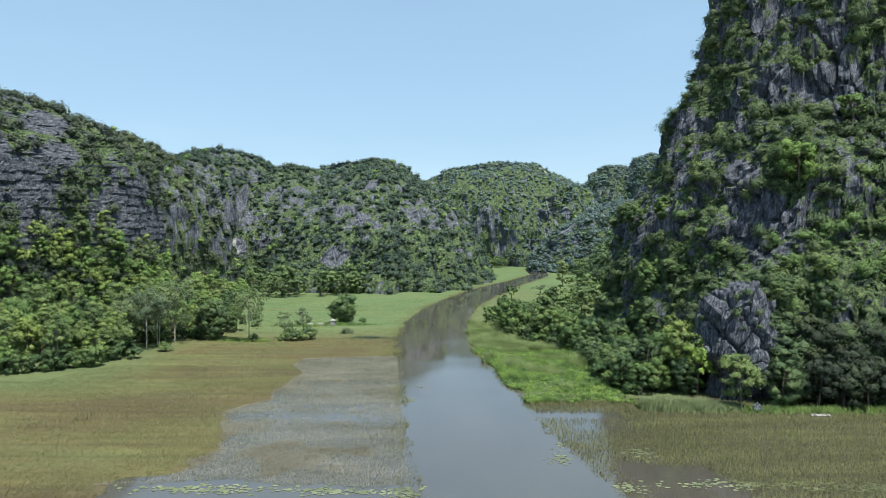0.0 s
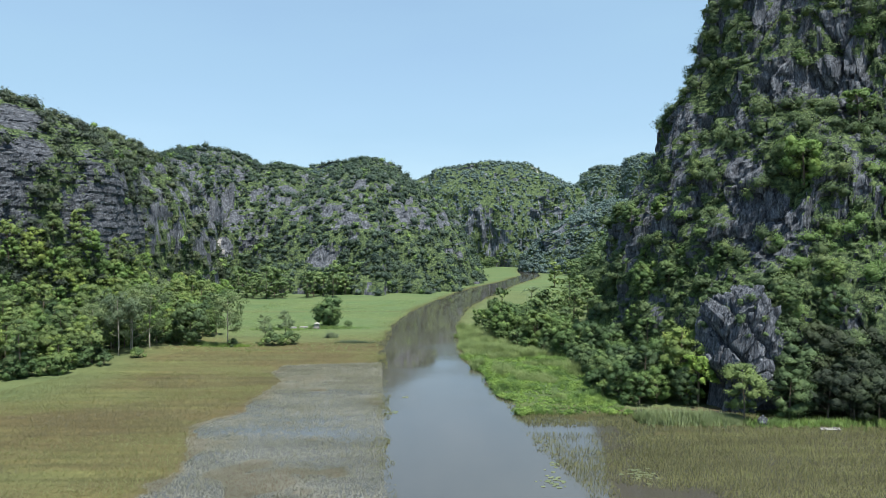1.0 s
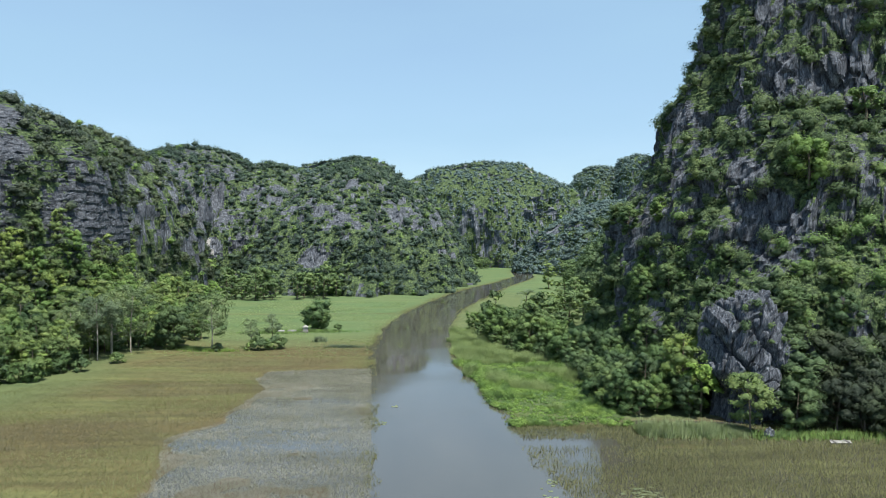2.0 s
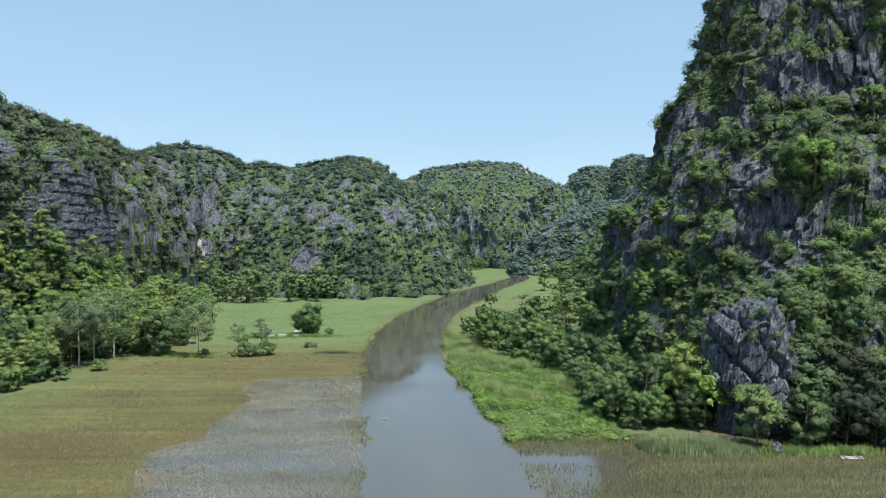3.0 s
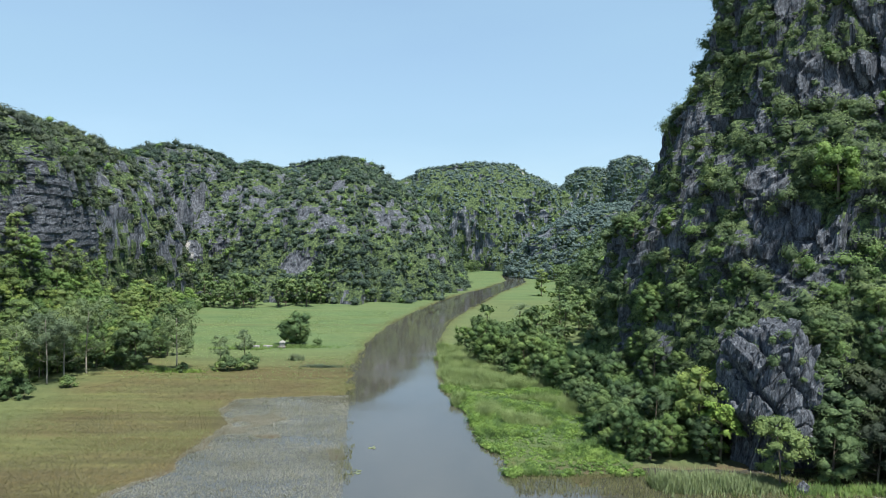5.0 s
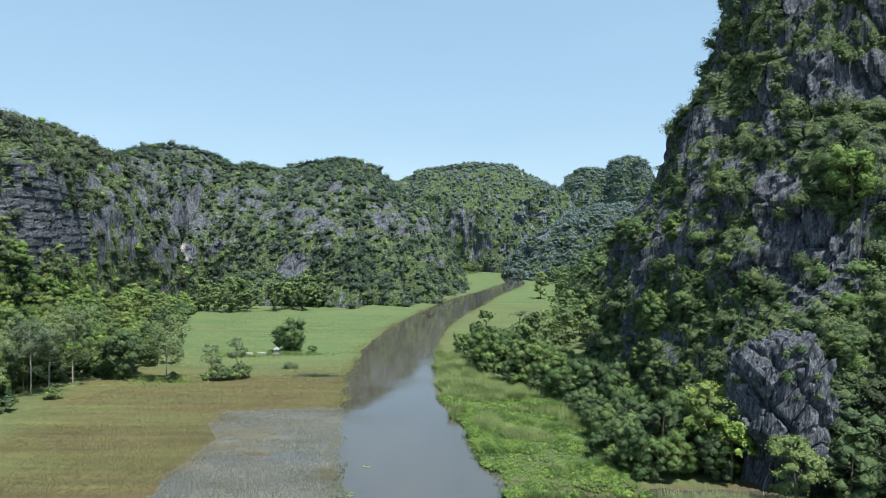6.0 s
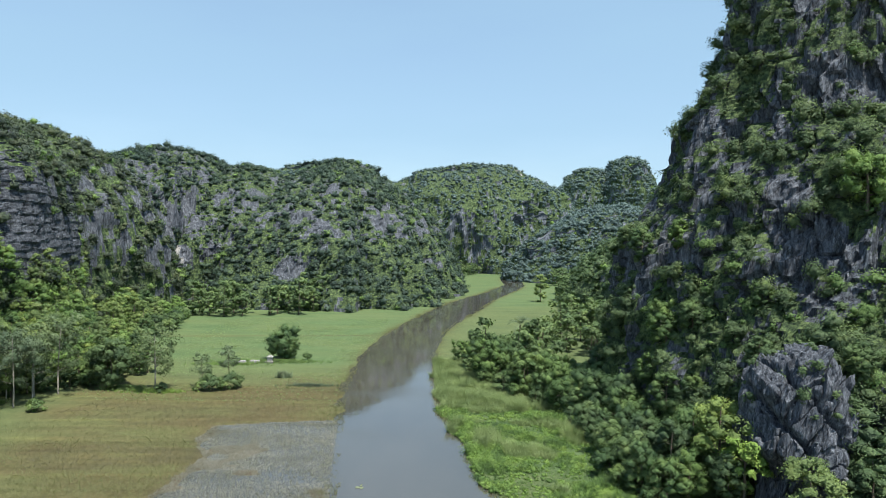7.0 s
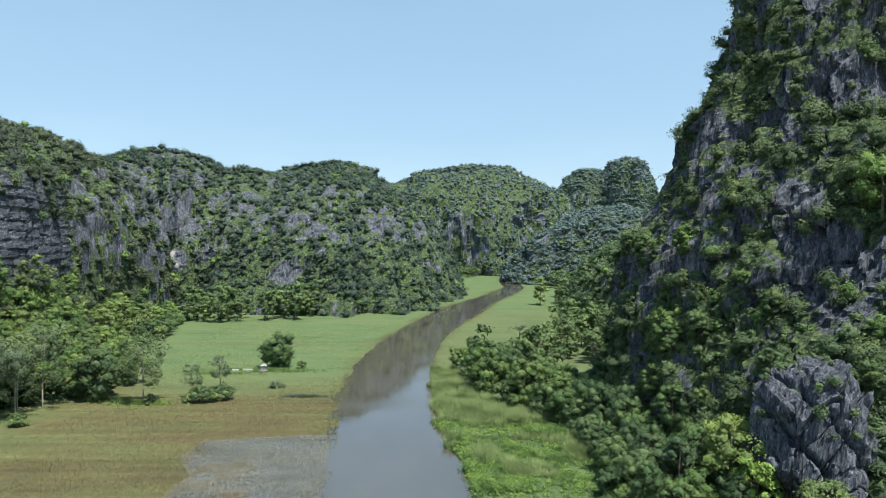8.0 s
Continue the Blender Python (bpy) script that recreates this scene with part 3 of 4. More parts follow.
KARST_SIDE = ((1.0, 0.0), (0.95, 0.06), (0.88, 0.18), (0.785, 0.3), (0.72, 0.42), (0.65, 0.5), (0.58, 0.67), (0.5, 0.8), (0.38, 0.9), (0.2, 0.98), (0.0, 1.0))
KARST_FRONT = ((0.90, 0.0), (0.88, 0.06), (0.84, 0.12), (0.60, 0.21), (0.53, 0.32), (0.32, 0.45), (0.25, 0.6), (0.2, 0.8), (0.15, 0.92), (0.08, 0.98), (0.0, 1.0))
hill("steep dark limestone karst tower with bare rock ribs and hanging scrub", 71.4, 105.5, 47, 37, 86, KARST_SIDE, 3, 460, 230, 0.7, 0, KARST_FRONT, ROCK, LEAF_CLIFF,
     5500, 92, (0.3, 1.3), 0.128, 0.10, ((40.5, 93, 27, 2.4), (40.2, 91.5, 23, 2.4), (40, 91, 19, 2.4), (42.4, 89.6, 21.5, 2.6), (44, 87, 19.5, 2.2), (47.5, 95.2, 39, 3.6), (41.7, 88.2, 15, 2.8), (43.5, 86, 14, 2.0), (53, 93, 40, 3)), 0.06, 2.6, 3.2, low=0.3, relief=1.8, ribs=0.9, gully=1.6, flute=1.0, sunlit_at=((50, 86, 16, 9), (57, 90, 22, 9), (33, 92, 14, 5)))
hill("rocky grey limestone hill with a broad bare cliff face", -112, 152, 42, 56, 51, BLUFF, 7, 380, 180, 0.4, 0, None, ROCK_LEFT, LEAF_SCRUB,
     4400, 34, (0.35, 1.6), 0.22, -0.2, ((-69, 143, 21, 5), (-69, 151, 24, 7), (-69, 160, 21, 8), (-71, 171, 20, 6.5), (-95, 166, 46, 5), (-82, 138, 42, 4), (-80, 127, 28, 5), (-92, 145, 47.5, 5), (-78, 135, 34, 3.5)), 0.05, 4.0, 1.8, low=0.6, strata=0.6, sunlit_at=((-66, 140, 8, 13), (-66, 158, 8, 12)))
hill("wooded limestone hill with a rounded green ridge and white scar", -122, 216, 48, 52, 54, DOME, 11, 220, 100, 0.8, 0, None, ROCK_FAR, LEAF_SCRUB, 4000, 25, (0.45, 1.7), 0.25, -0.2, (), patch=3.6, low=0.5, relief=5.5, gully=3.0, fresh=0.05)
hill("steep green limestone hill with a rounded summit", -106, 325, 38, 88, 58.5, DOME, 13, 180, 80, 0.9, 0, None, ROCK_FAR, LEAF_FAR_HAZE, 3700, 24, (0.45, 1.8), 0.28, -0.3, fresh=0.04, patch=3.8, low=0.5, relief=7.0, macro=6.0, gully=4.0)
hill("long wooded limestone ridge running down from a summit", -72, 322, 45, 84, 52, CONE, 15, 180, 80, 0.9, 0, None, ROCK_FAR, LEAF_FAR_HAZE, 3000, 24, (0.45, 1.8), 0.28, -0.3, ((-81, 259, 15, 4.5), (-60, 262, 30, 4)), fresh=0.04, patch=3.8, low=0.5, relief=6.0, macro=6.0, gully=4.0, pale=((-82, 259, 17, 1.7), (-80.2, 258, 13, 1.1)))
hill("wooded limestone hill sloping down to the fields", -34, 335, 54, 118, 57, PEAK, 17, 200, 84, 1.0, 0, None, ROCK_FAR, LEAF_FAR_HAZE, 5600, 24, (0.45, 1.8), 0.28, -0.3, ((-39.8, 237, 11, 4.5), (-29, 246, 17, 3.8), (-31, 251, 25, 3.5), (-12, 262, 27, 4), (-45, 262, 34, 3)), fresh=0.04, patch=3.8, low=0.5, relief=7.0, macro=6.0, gully=4.0)
hill("rounded wooded limestone hill far up the valley", -63, 540, 70, 70, 78, DOME, 19, 180, 80, 1.2, 0, None, ROCK_DISTANT_HAZE, LEAF_DISTANT_HAZE, 3600, 11, (0.7, 2.1), 0.42, 0.05, patch=7.0, relief=7.0, macro=9.0, gully=2.0)
hill("broad flat-topped wooded limestone hill closing the valley", 40, 575, 75, 120, 83, DOME, 23, 190, 80, 1.2, 0, None, ROCK_DISTANT_HAZE, LEAF_DISTANT_HAZE, 5200, 12, (0.7, 2.1), 0.42, 0.1, ((12, 450, 10, 8), (20, 452, 26, 6)), patch=7.0, low=0.3, relief=7.0, macro=9.0, gully=1.0, pale=((12, 455, 8, 3.0), (18, 455, 12, 2.0), (76, 537, 73, 5)))
hill("wooded limestone spur at the bend of the river", 112, 405, 56, 66, 42, CONE, 29, 170, 70, 1.0, 0, None, ROCK_DISTANT_HAZE, LEAF_DISTANT_HAZE, 4200, 14, (0.6, 2.0), 0.42, -0.2, patch=6.0, low=0.3, macro=5.0, gully=2.0)
hill("distant limestone peak beyond the valley", 252, 830, 39, 60, 123, DOME, 31, 140, 60, 1.0, 0, None, ROCK_DISTANT_HAZE, LEAF_DISTANT_HAZE, 2600, 8, (1.1, 3.4), 0.75, 0.2, patch=7.0, gully=2.0)
hill("distant limestone shoulder beside a peak", 214, 865, 52, 70, 113, DOME, 33, 140, 60, 1.0, 0, None, ROCK_DISTANT_HAZE, LEAF_DISTANT_HAZE, 2800, 8, (1.1, 3.4), 0.75, 0.2, patch=7.0, gully=2.0)
hill("low wooded limestone shoulder behind the tower", 98, 205, 52, 84, 26, DOME, 37, 180, 50, 0.8, 0, None, ROCK, LEAF_MID, 2400, 16, (1.0, 2.2), 0.34, 0.4)

# the bare crag at the tower's foot
CRAG = ((1.0, 0.0), (1.0, 0.3), (1.02, 0.5), (0.98, 0.7), (0.9, 0.85), (0.76, 0.94), (0.45, 0.985), (0.0, 1.0))
crag = thing("rock_crag", "bare grey limestone crag split by dark vertical cracks", "rock", at=(32, 78, 0))
cp, cf = hill_surface(33.2, 77.6, 5.2, 6.0, 11.9, CRAG, 41, 320, 120, 0.1, relief=0.0)
for nx, ny, nz, far in ((-0.28, -0.95, 0.16, 4.6), (-0.93, -0.3, 0.12, 4.6), (0.62, -0.72, 0.3, 5.0), (-0.5, -0.45, 0.74, 9.4), (0.35, -0.6, 0.72, 10.8), (0.1, -0.86, 0.5, 8.3), (0.9, 0.1, 0.45, 6.4)):
    facing = np.array([nx, ny, nz]) / math.sqrt(nx * nx + ny * ny + nz * nz)
    over = (cp - np.array([33.2, 78.0, 0])) @ facing - far
    cp = cp - np.maximum(over, 0)[:, None] * 0.92 * facing
away = unit((cp - np.array([33.2, 78.0, 0])) * (1, 1, 0.35))
lean = cp @ np.array([[1, 0, 0.6], [0, 1, 0], [-0.45, 0, 1]])
joint, block = cells(lean * (1, 1, 0.34) + 0.2 * fbm(cp, 1.2, 2, 82)[:, None], 2.1, 81)
chip, flake = cells(lean * (1, 1, 0.36) + 0.1 * fbm(cp, 0.5, 2, 83)[:, None], 0.75, 84)
cut = 0.5 * block - 0.5 * np.exp(-((joint / 0.03) ** 2)) + 0.16 * flake + 0.12 * ridged(lean * (1, 1, 0.1), 0.55, 2, 85) + 0.07 * ridged(cp * (1, 1, 0.12), 0.28, 1, 86)
# long fissures running down across the face
for off, deep in ((-1.6, 0.9), (1.1, 1.3), (3.4, 0.9)):
    run = 0.78 * (cp[:, 0] - 33.2) + 0.62 * (cp[:, 2] - 6.5) - off + 0.45 * fbm(cp, 2.0, 3, 87)
    cut = cut - deep * np.exp(-((run / 0.2) ** 2)) + 0.25 * np.tanh(run / 1.2)
cut = cut - 2.0 * smooth(3.9, 2.2, cp[:, 2] + 0.35 * (cp[:, 0] - 33.2) + 0.6 * fbm(cp, 1.5, 2, 89))
cp = cp + away * cut[:, None]
cp[:, 2] += 0.16 * ridged(cp * (1, 1, 0), 0.8, 2, 88) * smooth(6, 10, cp[:, 2])
cp[:, 0] += 0.13 * cp[:, 2] - 0.4
part("rock_face", mesh_of("rock_face", cp - np.array([32, 78, 0]), cf, ROCK_BARE), crag)
cc, cn, crng, _ = scatter(cp, cf, 80, 0.0, 43, ((30, 73, 7, 5.0), (32, 73, 4, 4.5), (30, 76, 10, 3)), 3.0)
cr = crng.uniform(0.25, 0.8, 80)
tufts = clumps(cc, cr, unit(cn + np.array([0, 0, 0.9])), 90, 0.12, crng)
part("scrub", leafy("scrub", tufts, LEAF_MID, (32, 78, 0)), crag, "green tufts rooted in cracks", "stuff")

# ---- trees ----


def tree_parts(seed, high, wide, base, lumps, per, spray, limbs=7, lean=0.3, trunk=0.16, lump=0.29, core=0.72):
    """A trunk with limbs, and a crown of leafy lumps round the limbs' ends: two (verts, faces)."""
    rng = np.random.default_rng(seed)
    t = np.linspace(0, 1, 7)
    bend = rng.normal(size=2) * lean
    top = high * 0.82
    stem = np.stack([bend[0] * t**2 + 0.08 * np.sin(5 * t), bend[1] * t**2, -0.3 + (top + 0.3) * t], 1)
    pieces, ends = [tube(stem, trunk * (1 - 0.8 * t) + 0.015, 6)], []
    for n in range(limbs):
        u = rng.uniform(0.35, 0.95) if base > 0.15 else rng.uniform(0.12, 0.95)
        root = np.array([np.interp(u, t, stem[:, k]) for k in range(3)])
        a = 2.4 * n + rng.uniform(-0.5, 0.5)
        reach = wide * rng.uniform(0.45, 0.85) * (1.15 - 0.6 * abs(u - 0.55))
        tip = root + np.array([math.cos(a) * reach, math.sin(a) * reach, reach * rng.uniform(0.25, 0.8)])
        tip[2] = min(tip[2], high * 0.93)
        mid = (root + tip) / 2 + np.array([0, 0, -0.06 * reach])
        pieces.append(tube(np.stack([root, mid, tip]), [trunk * 0.45 * (1.1 - u), trunk * 0.28 * (1.1 - u), 0.015], 4))
        ends += [tip, mid + (tip - mid) * 0.3] if base > 0.15 else [mid + (tip - mid) * 0.7]
    ends = np.array(ends)
    extra = max(lumps - len(ends), 0)
    d = unit(rng.normal(size=(extra, 3)) + np.array([0, 0, 0.35]))
    mid_z = high * (base + 1) / 2
    fill = d * np.array([wide * 0.68, wide * 0.68, high * (1 - base) / 2 * 0.92]) * rng.uniform(0.7, 1.0, (extra, 1)) + np.array([bend[0] * 0.5, bend[1] * 0.5, mid_z])
    c = np.concatenate([ends, fill])[: max(lumps, len(ends))]
    r = wide * lump * rng.uniform(0.65, 1.25, len(c))
    ups = unit(c - np.array([0, 0, mid_z * 0.8]) + np.array([0, 0, 0.6]))
    return pieces, clumps(c, r, ups, per, spray, rng, 0.76, core, 0.9)


def tree(name, label, category, group, leaf, wood, at, **shape):
    ob = thing(name, label, category, group, at)
    wood_geo, leaf_geo = tree_parts(**shape)
    if wood == PALE_BARK:
        trunk = part("trunk", mesh_of("trunk", *wood_geo[0], wood, True), ob, "pale slender trunk")
        for limb in wood_geo[1:]:
            part("limb", mesh_of("limb", *limb, wood, True), trunk)
    else:
        part("trunk", mesh_of("trunk", *joined(wood_geo), wood, True), ob)
    part("crown", leafy("crown", leaf_geo, leaf), ob)
    return ob


def planted(ob, x, y, z=0.0, size=1.0, turn=0.0):
    m = Matrix.LocRotScale((x, y, z - 0.05), Euler((0, 0, turn)), (size * random.uniform(0.92, 1.08), size * random.uniform(0.92, 1.08), size))
    return copy_thing(ob, m)


def grove(models, edge, count, depth, size, seed, gap=2.2, clear=()):
    """Copies of the models along an edge (a table of points) and behind it, to its right hand."""
    rng = random.Random(seed)
    pts = [Vector(p) for p in edge]
    lens = [(b - a).length for a, b in zip(pts, pts[1:])]
    kept = []
    for _ in range(count * 30):
        if len(kept) >= count:
            break
        u, k = rng.uniform(0, sum(lens)), 0
        while u > lens[k]:
            u -= lens[k]
            k += 1
        way = (pts[k + 1] - pts[k]).normalized()
        back = depth * rng.random() ** 1.4
        q = pts[k] + way * u + Vector((way.y, -way.x)) * (back + 1.2)
        if any((q - o).length < gap for o in kept) or any(math.dist(q, o[:2]) < o[2] for o in clear):
            continue
        kept.append(q)
        grown = min(1.0, 0.72 + 0.4 * back / max(depth, 1))
        planted(rng.choice(models), q.x, q.y, 0.0, rng.uniform(*size) * grown, rng.uniform(0, 6.28))


def far_wood(shapes, leaf, edges, seed):
    """The far edge-of-hill woods, past counting: one mesh of stems and one of crowns."""
    rng = random.Random(seed)
    built = [(joined(w), l) for w, l in (tree_parts(**k) for k in shapes)]
    stems, crowns = [], []
    for edge, count, depth, size, gap in edges:
        pts = [Vector(p) for p in edge]
        lens = [(b - a).length for a, b in zip(pts, pts[1:])]
        kept = []
        for _ in range(count * 20):
            if len(kept) >= count:
                break
            u, k = rng.uniform(0, sum(lens)), 0
            while u > lens[k]:
                u -= lens[k]
                k += 1
            way = (pts[k + 1] - pts[k]).normalized()
            q = pts[k] + way * u + Vector((way.y, -way.x)) * (1.2 + depth * rng.random() ** 1.4)
            if any((q - o).length < gap for o in kept):
                continue
            kept.append(q)
            grown, a = rng.uniform(*size), rng.uniform(0, 6.28)
            turn = np.array([[math.cos(a), math.sin(a), 0], [-math.sin(a), math.cos(a), 0], [0, 0, 1]]) * grown
            (sv, sf), (lv, lf, ln) = rng.choice(built)
            stems.append((sv @ turn + np.array([q.x, q.y, 0]), sf))
            crowns.append((lv @ turn + np.array([q.x, q.y, 0]), lf, ln @ turn / grown))
    ob = thing("far_wood", "dense dark green trees along the foot of the far hills", "wood", kind="stuff")
    part("stem", mesh_of("stem", *joined(stems), BARK), ob, kind="stuff")
    part("canopy", leafy("canopy", (*joined([g[:2] for g in crowns]), np.concatenate([g[2] for g in crowns])), leaf), ob, kind="stuff")


WOOD_LEFT, WOOD_RIGHT = "trees of the wood by the fields", "trees along the river's wooded bank"
left_models = [
    tree("broadleaf_tree", "dense olive-green broadleaf tree at the wood's edge", "tree", WOOD_LEFT, LEAF_OLIVE, BARK, (-62, 96, 0), seed=1, lump=0.3, high=8.6, wide=3.1, base=-0.06, lumps=40, per=84, spray=0.125, limbs=9),
    tree("broadleaf_tree", "bright green spreading broadleaf tree in the wood", "tree", WOOD_LEFT, LEAF_FRESH, BARK, (-66, 104, 0), seed=2, lump=0.3, high=9.2, wide=3.4, base=-0.06, lumps=40, per=84, spray=0.125, limbs=9),
    tree("broadleaf_tree", "dark green rounded broadleaf tree in the wood", "tree", WOOD_LEFT, LEAF_DEEP, BARK, (-70, 112, 0), seed=3, lump=0.3, high=8.8, wide=3.2, base=-0.06, lumps=40, per=84, spray=0.125, limbs=8),
    tree("broadleaf_tree", "tall olive-green broadleaf tree with layered foliage", "tree", WOOD_LEFT, LEAF_OLIVE, BARK, (-60, 122, 0), seed=4, lump=0.3, high=10.2, wide=3.0, base=-0.06, lumps=40, per=84, spray=0.125, limbs=10),
]
grove(left_models, ((-43, 127), (-49, 120), (-49.5, 109), (-46.8, 102), (-47.8, 93), (-57, 86.5), (-74, 82)), 70, 26, (0.66, 1.08), 5, 2.3)
grove(left_models, ((-37, 131), (-42.5, 122), (-49.5, 117)), 18, 9, (0.6, 0.85), 25, 1.8)
grove(left_models, ((-60, 205), (-55, 180), (-51, 155), (-45, 133), (-42, 127)), 46, 18, (0.8, 1.1), 6)

right_models = [
    tree("broadleaf_tree", "dark glossy broadleaf tree on the river bank", "tree", WOOD_RIGHT, LEAF_DEEP, BARK, (12, 124, 0), seed=11, lump=0.31, high=6.8, wide=3.3, base=0.04, lumps=48, per=92, spray=0.1, limbs=9),
    tree("broadleaf_tree", "mid-green bushy tree on the river bank", "tree", WOOD_RIGHT, LEAF_MID, BARK, (17, 117, 0), seed=12, lump=0.31, high=6.4, wide=3.1, base=0.04, lumps=48, per=92, spray=0.1, limbs=9),
    tree("broadleaf_tree", "low spreading dark green tree below the karst tower", "tree", WOOD_RIGHT, LEAF_DEEP, BARK, (24, 104, 0), seed=13, lump=0.31, high=6.0, wide=3.5, base=0.02, lumps=48, per=92, spray=0.1, limbs=10),
    tree("broadleaf_tree", "yellow-green leafy tree below the karst tower", "tree", WOOD_RIGHT, LEAF_FRESH, BARK, (29, 78, 0), seed=14, lump=0.31, high=6.0, wide=2.2, base=0.05, lumps=26, per=120, spray=0.13, limbs=8),
]
grove(right_models[:3], ((29, 76.2), (20.5, 77.2), (19, 82), (20, 92), (19.6, 106), (14, 115.5), (9.5, 123), (8, 140)), 66, 11, (0.62, 1.08), 8, 2.2, ((31.5, 74, 5.2),))
# The deep shade at the cliff's foot sits in these trees' leaf colour.
shaded_tree = tree("broadleaf_tree", "dark green leafy tree at the cliff's foot, shade put into its leaf colour", "tree", WOOD_RIGHT, LEAF_SHADED, BARK, (43, 75, 0), seed=16, lump=0.33, high=8.6, wide=3.5, base=0.34, lumps=44, per=84, spray=0.11, limbs=9)
grove([shaded_tree], ((62, 71.5), (46, 72), (41, 72.6)), 24, 6, (0.85, 1.2), 9, 2.0)


def slope_trees(models, root, count, low, high, size, seed, gap, west=-999, east=999, clear=()):
    """Trees rooted on the lower slopes of a hill, on the side towards the valley."""
    rng = random.Random(seed)
    c, n = ROOTS[root]
    kept = []
    for p, up in zip(c, n):
        if low < p[2] < high and up[1] < 0.35 and west < p[0] < east and all(math.dist(p, q[:3]) > q[3] for q in clear) and len(kept) < count and all((Vector(p) - q).length > gap for q in kept):
            kept.append(Vector(p))
            planted(rng.choice(models), p[0], p[1], p[2] - 0.4, rng.uniform(*size), rng.uniform(0, 6.28))


slope_trees(left_models[:2] + left_models[3:], 7, 66, 1.5, 17, (0.6, 0.95), 71, 2.8, -90, -40, ((-68, 146, 17, 6), (-68, 156, 16, 6), (-70, 168, 16, 6)))
slope_trees(right_models[:3], 3, 30, 3, 24, (0.45, 0.75), 72, 3.2, 20, 46, ((41, 88, 17, 5.5), (43.5, 86, 18, 4.5)))
slope_trees(right_models[3:], 3, 5, 6, 22, (0.5, 0.7), 73, 6.0, 22, 44, ((41, 88, 17, 5.5), (43.5, 86, 18, 4.5)))
far_shapes = [dict(seed=21 + k, high=(9.5, 8.5, 12.0)[k], wide=(4.0, 3.8, 3.6)[k], base=-0.1, lumps=24, per=26, spray=0.38) for k in range(3)]
far_wood(far_shapes, LEAF_MID, (
    (((14, 294), (-6, 270), (-20, 240), (-24, 228), (-31, 211), (-58, 202)), 66, 14, (0.7, 1.1), 3.0),
    (((110, 480), (69, 468), (40, 446), (20, 390), (13, 300)), 44, 10, (0.6, 0.95), 3.5),
    (((66, 330), (64, 350), (72, 400), (95, 440)), 22, 12, (0.7, 1.1), 3.0),
    (((8, 138), (22, 150), (36, 185), (42, 206), (51, 262), (66, 330)), 110, 14, (0.6, 0.95), 2.2)), 12)

shrubs = [
    tree("shrub", "dense green shrub leafy down to the ground", "shrub", "shrubs along the wood's edge", LEAF_MID, BARK, (-48.6, 93.6, 0), seed=45, high=3.2, wide=1.8, base=0.0, lumps=26, per=70, spray=0.1, limbs=7, trunk=0.06, lump=0.36),
    tree("shrub", "dark leafy shrub spreading over the field's edge", "shrub", "shrubs along the wood's edge", LEAF_DEEP, BARK, (19.8, 84, 0), seed=46, high=2.8, wide=1.9, base=0.0, lumps=26, per=70, spray=0.1, limbs=7, trunk=0.06, lump=0.36),
]
grove(shrubs, ((-41, 120.5), (-46, 117.5), (-50, 112)), 9, 4, (0.9, 1.4), 18, 1.5)
grove(left_models[2:], ((-48.5, 116), (-52, 110), (-50, 103)), 10, 3, (0.5, 0.7), 19, 1.6)
grove(shrubs, ((-49, 109), (-46.4, 102), (-47.2, 93), (-57, 85.8), (-72, 81.5)), 20, 1.5, (0.8, 1.35), 15, 1.6)
grove(shrubs, ((-58, 203), (-53, 180), (-49.5, 155), (-44, 133)), 24, 2.5, (1.0, 1.7), 21, 1.8)
grove(shrubs, ((20.8, 76.8), (18.6, 81), (19.4, 92), (19.0, 106), (13.6, 115), (8.8, 123)), 18, 1.2, (0.7, 1.2), 16, 1.6, ((31.5, 74, 5.2),))

# pale-stemmed trees, the small trees on the field's edge and the lone tree
pale = tree("pale_trunk_tree", "slender tree with a pale trunk and airy grey-green crown", "tree", "pale slender trees", LEAF_GREY, PALE_BARK, (-48.0, 108.5, 0), seed=31, high=10.6, wide=3.4, base=0.36, lumps=46, per=80, spray=0.13, limbs=18, trunk=0.10, lump=0.26, core=0)
for px, py, ps in ((-46.6, 110.2, 0.85), (-46.2, 115.5, 1.1), (-48.6, 114, 1.0), (-50.4, 111, 0.9), (-51, 107, 0.85)):
    planted(pale, px, py, 0, ps, 2.1 * px)
tree("airy_tree", "thin grey-leaved tree with a pale forked trunk", "tree", "", LEAF_GREY, PALE_BARK, (-34.1, 117.2, 0), seed=33, high=9.8, wide=3.4, base=0.22, lumps=60, per=80, spray=0.13, limbs=22, trunk=0.11, lump=0.26, core=0)
tree("round_tree", "dense dark green round-crowned tree beside pale trunks", "tree", "", LEAF_MID, BARK, (-41.0, 119.5, 0), seed=35, high=7.2, wide=3.7, base=0.0, lumps=54, per=110, spray=0.135, limbs=12, trunk=0.08)
tree("field_tree", "lone bushy dark green tree in the green field", "tree", "", LEAF_DEEP, BARK, (-21.5, 143, 0), seed=36, high=6.0, wide=3.4, base=0.0, lumps=64, per=80, spray=0.13, limbs=8, lump=0.33)
sapling = tree("sapling", "small sparse sapling on the field's edge", "sapling", "saplings on the field's edge", LEAF_GREY, BARK, (-28.6, 120, 0), seed=39, high=5.4, wide=1.5, base=0.25, lumps=26, per=60, spray=0.11, limbs=7, trunk=0.06, lump=0.42, core=0)
planted(sapling, -26.4, 125.5, 0, 1.05, 1.0)
